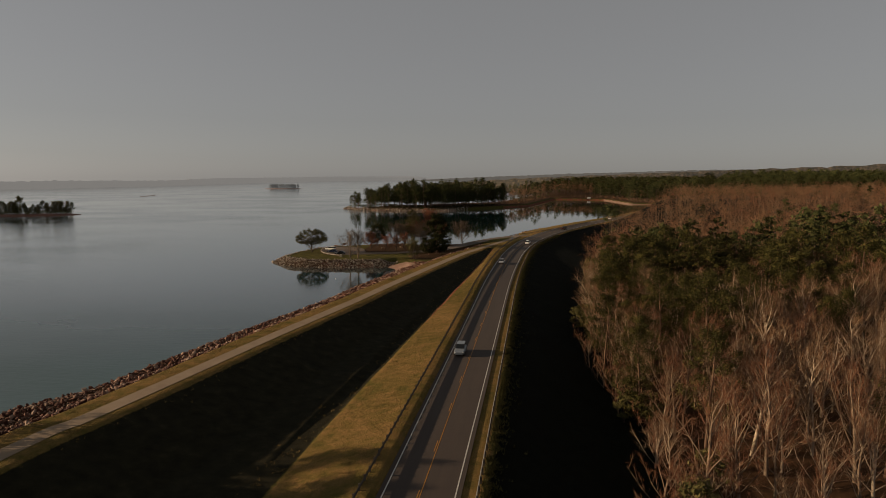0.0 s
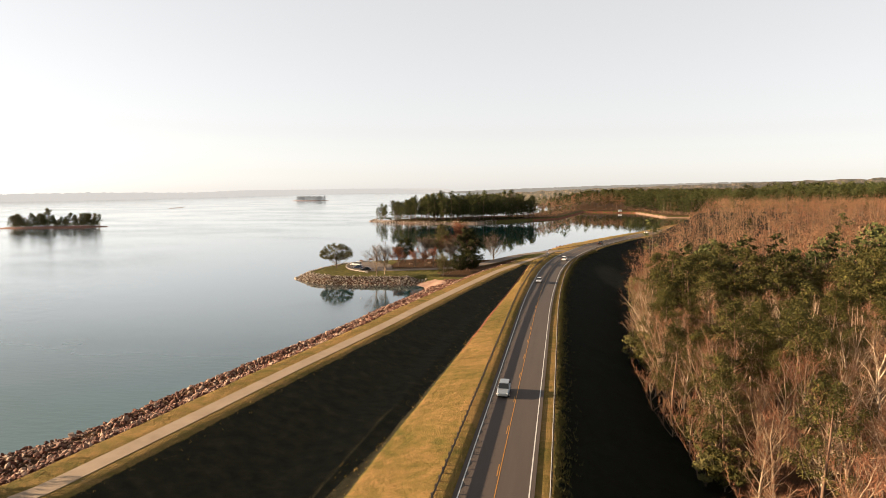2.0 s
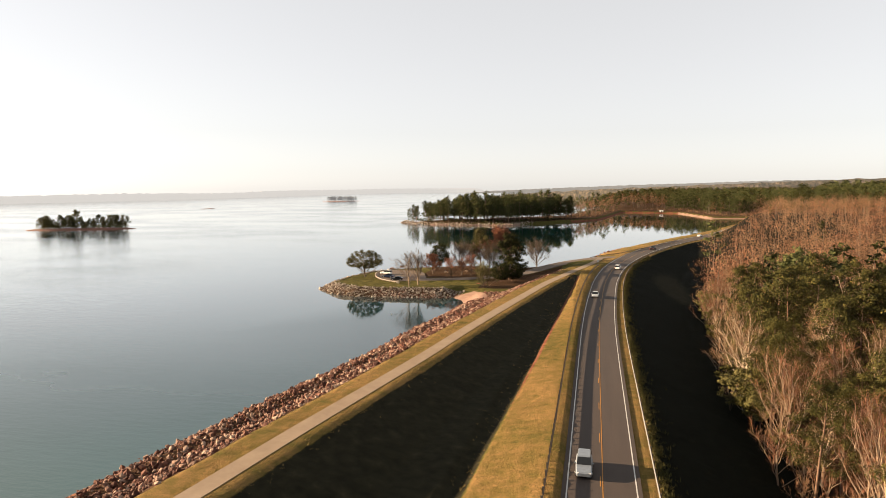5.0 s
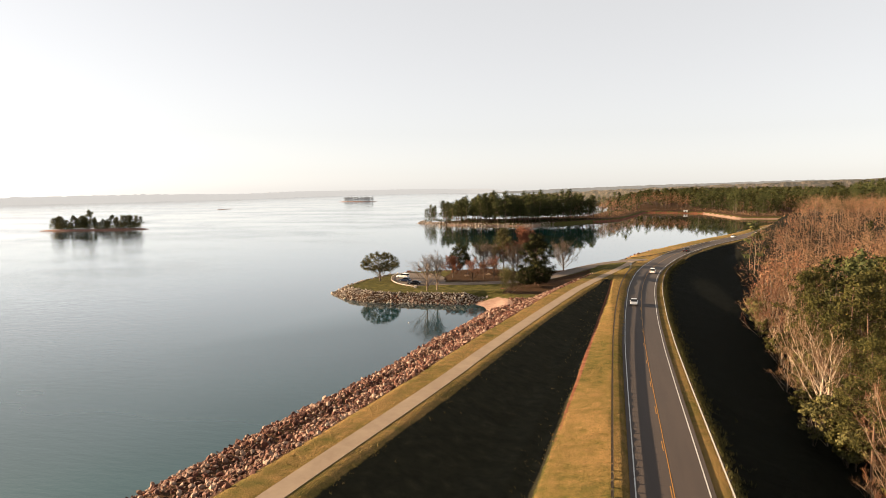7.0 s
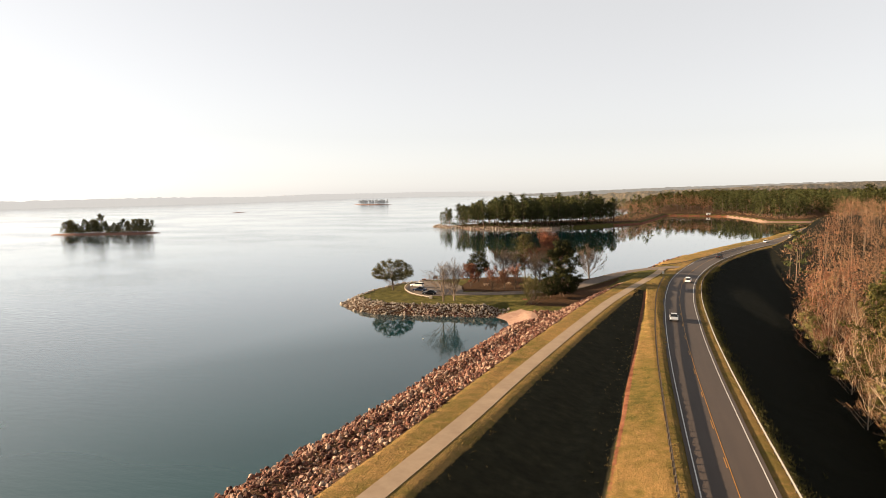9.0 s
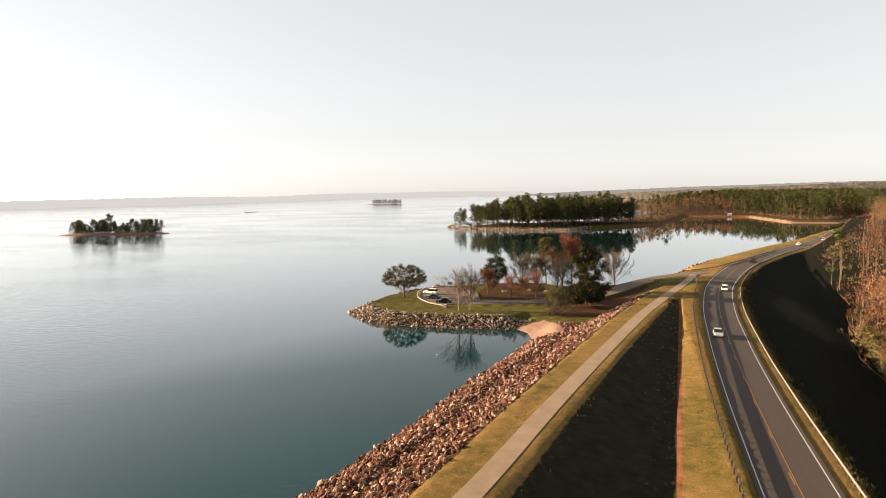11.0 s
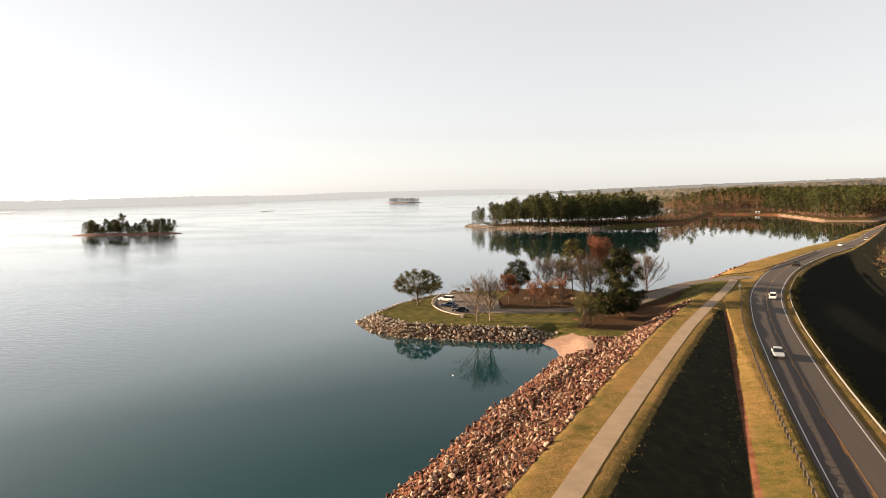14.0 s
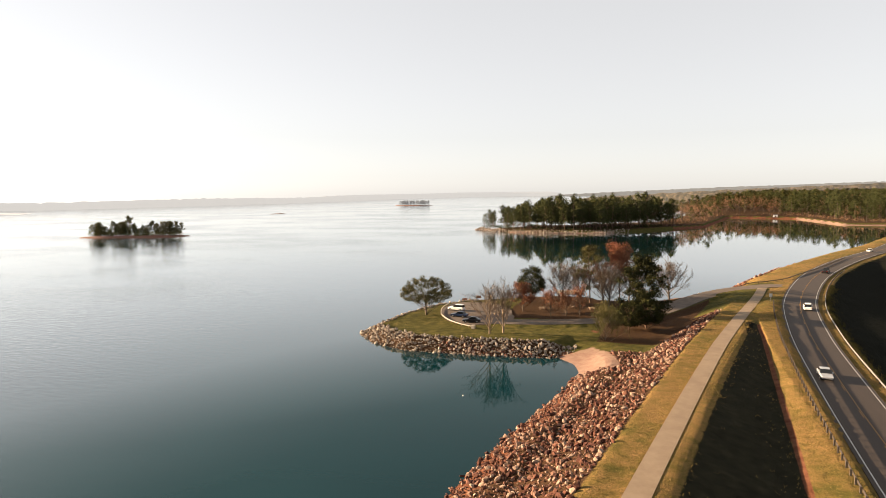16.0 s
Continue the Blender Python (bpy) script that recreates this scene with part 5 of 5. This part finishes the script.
KERB = spline([(-84.8, 276), (-84.2, 269), (-81.6, 261), (-77.5, 254.5), (-72.5, 249.8), (-68.5, 247.6)], 0.5)
kerb = tagged(new("kerb_rail"), "low curved timber barrier round the car park", "barrier")
swept("top_rail", KERB, [(-0.11, 0.28), (0.11, 0.28), (0.11, 0.44), (-0.11, 0.44)], lambda p: np.full(len(p), 2.55), M_CONCRETE, kerb, 0, 999)
for i in range(0, len(KERB), 5):
    part("post", box(bmesh.new(), KERB[i][0] - 0.1, KERB[i][0] + 0.1, KERB[i][1] - 0.1, KERB[i][1] + 0.1, 2.2, 2.84), M_TIMBER, kerb)
part("end_block", box(bmesh.new(), -68.9, -68.0, 247.1, 248.0, 2.2, 3.25, 0.06), M_CONCRETE, kerb, "pale concrete end block")


def picnic_table(x, y, turn):
    base = tagged(new("picnic_table"), "weathered timber picnic table under the trees", "table", "picnic tables")
    for k in range(4):
        part("board", box(bmesh.new(), -0.9, 0.9, -0.36 + k * 0.185, -0.2 + k * 0.185, 0.72, 0.77), M_TIMBER, base)
    for s in (-1, 1):
        part("bench", box(bmesh.new(), -0.9, 0.9, s * 0.72 - 0.14, s * 0.72 + 0.14, 0.42, 0.47), M_TIMBER, base)
        bm = box(bmesh.new(), s * 0.6 - 0.04, s * 0.6 + 0.04, -0.8, 0.8, 0.36, 0.42)
        box(bm, s * 0.6 - 0.04, s * 0.6 + 0.04, -0.42, -0.34, -0.05, 0.72)
        box(bm, s * 0.6 - 0.04, s * 0.6 + 0.04, 0.34, 0.42, -0.05, 0.72)
        part("trestle", bm, M_TIMBER, base)
    base.matrix_basis = stand(x, y, turn, sink=0.0)


for x, y, t in ((-57.5, 276, 20), (-50.5, 281, 80), (-44.5, 279.5, 30)):
    picnic_table(x, y, t)


def shelter(x, y, turn):
    base = tagged(new("picnic_shelter"), "low open picnic shelter with a pale roof", "shelter")
    for sx in (-2.6, 2.6):
        for sy in (-1.7, 1.7):
            part("post", box(bmesh.new(), sx - 0.09, sx + 0.09, sy - 0.09, sy + 0.09, -0.2, 2.4), M_TIMBER, base)
    bm = bmesh.new()
    loft(bm, [[(xx, -2.4, 2.35), (xx, 0, 3.1), (xx, 2.4, 2.35), (xx, 2.4, 2.48), (xx, 0, 3.24), (xx, -2.4, 2.48)] for xx in (-3.3, 3.3)])
    part("roof", bm, M_CONCRETE, base, "pale shallow-pitched roof")
    base.matrix_basis = stand(x, y, turn, sink=0.0)


shelter(-53.0, 291.5, 15)


def notice_board(x, y, turn):
    base = tagged(new("notice_board"), "timber notice board at the edge of the car park", "sign")
    for s in (-0.7, 0.7):
        part("post", box(bmesh.new(), s - 0.07, s + 0.07, -0.07, 0.07, -0.2, 1.4), M_TIMBER, base)
    part("board", box(bmesh.new(), -0.75, 0.75, -0.05, 0.05, 0.5, 1.3), M_BRICK, base, "dark board")
    base.matrix_basis = stand(x, y, turn, sink=0.0)


notice_board(-82.6, 284.0, 25)
notice_board(-79.0, 286.5, 25)


def road_sign(x, y, turn, h, w, label):
    base = tagged(new("road_sign"), label, "sign")
    bm = bmesh.new()
    bmesh.ops.create_cone(bm, cap_ends=True, segments=8, radius1=0.035, radius2=0.035, depth=h + 0.4, matrix=pose(0, 0, h / 2 - 0.2))
    part("pole", bm, M_STEEL, base)
    part("plate", box(bmesh.new(), -w / 2, w / 2, -0.06, -0.038, h - w * 1.2, h, 0.008), M_SIGN, base, "plain grey sign plate")
    base.matrix_basis = stand(x, y, turn, sink=0.0)


road_sign(0.4, 289.5, 10, 1.9, 0.75, "small sign on a steel pole by the guard rail end")
road_sign(-16.5, 313.0, 40, 1.2, 0.3, "thin marker post by the side road")


def log_rail():
    base = tagged(new("log_rail"), "low timber rail on the lake side of the junction", "barrier")
    line = spline([(-14.5, 321), (-9, 325.5), (-2, 329), (5, 331.5), (11, 337), (17, 350), (27, 372), (44, 413)], 1.0)
    z = ground_height(line[:, 0], line[:, 1])[0]
    keep = len(line)
    v = np.stack([np.c_[line + sides(line) * o, z + h] for o, h in ((-0.09, 0.36), (0.09, 0.36), (0.09, 0.58), (-0.09, 0.58))], 1).reshape(-1, 3)
    f = [(i * 4 + j, i * 4 + (j + 1) % 4, (i + 1) * 4 + (j + 1) % 4, (i + 1) * 4 + j) for i in range(keep - 1) for j in range(4)]
    part("rail", mesh_from("rail", v, f, [M_POST]), None, base)
    for i in range(1, keep, 3):
        x, y = line[i]
        part("post", box(bmesh.new(), x - 0.08, x + 0.08, y - 0.08, y + 0.08, z[i] - 0.3, z[i] + 0.62), M_POST, base)


log_rail()


def buoy(x, y):
    base = tagged(new("buoy"), "small white mooring buoy on the water", "buoy")
    bm = bmesh.new()
    bmesh.ops.create_uvsphere(bm, u_segments=14, v_segments=8, radius=0.16, matrix=pose(0, 0, 0.06) @ Matrix.Diagonal((1, 1, 0.8, 1)))
    part("float", bm, PAINTS["white"], base)
    bm = bmesh.new()
    bmesh.ops.create_cone(bm, cap_ends=True, segments=8, radius1=0.05, radius2=0.03, depth=0.16, matrix=pose(0, 0, 0.22))
    part("eye", bm, M_STEEL, base)
    base.matrix_basis = pose(x, y, 0)


buoy(-57.3, 206.2)


def boathouse(x, y):
    base = tagged(new("boathouse"), "small white building at the head of the cove", "building")
    part("wall", box(bmesh.new(), -4, 4, -2.5, 2.5, -0.5, 2.8), PAINTS["white"], base)
    part("door", box(bmesh.new(), -1, 1, -2.56, -2.5, 0, 2.1), M_GLASS, base, "dark doorway")
    bm = bmesh.new()
    loft(bm, [[(xx, -3.1, 2.7), (xx, 0, 4.3), (xx, 3.1, 2.7), (xx, 3.1, 2.9), (xx, 0, 4.5), (xx, -3.1, 2.9)] for xx in (-4.5, 4.5)])
    part("roof", bm, M_SIGN, base, "grey roof")
    base.matrix_basis = stand(x, y, 0, 0.55, sink=0.2)


boathouse(86, 928)
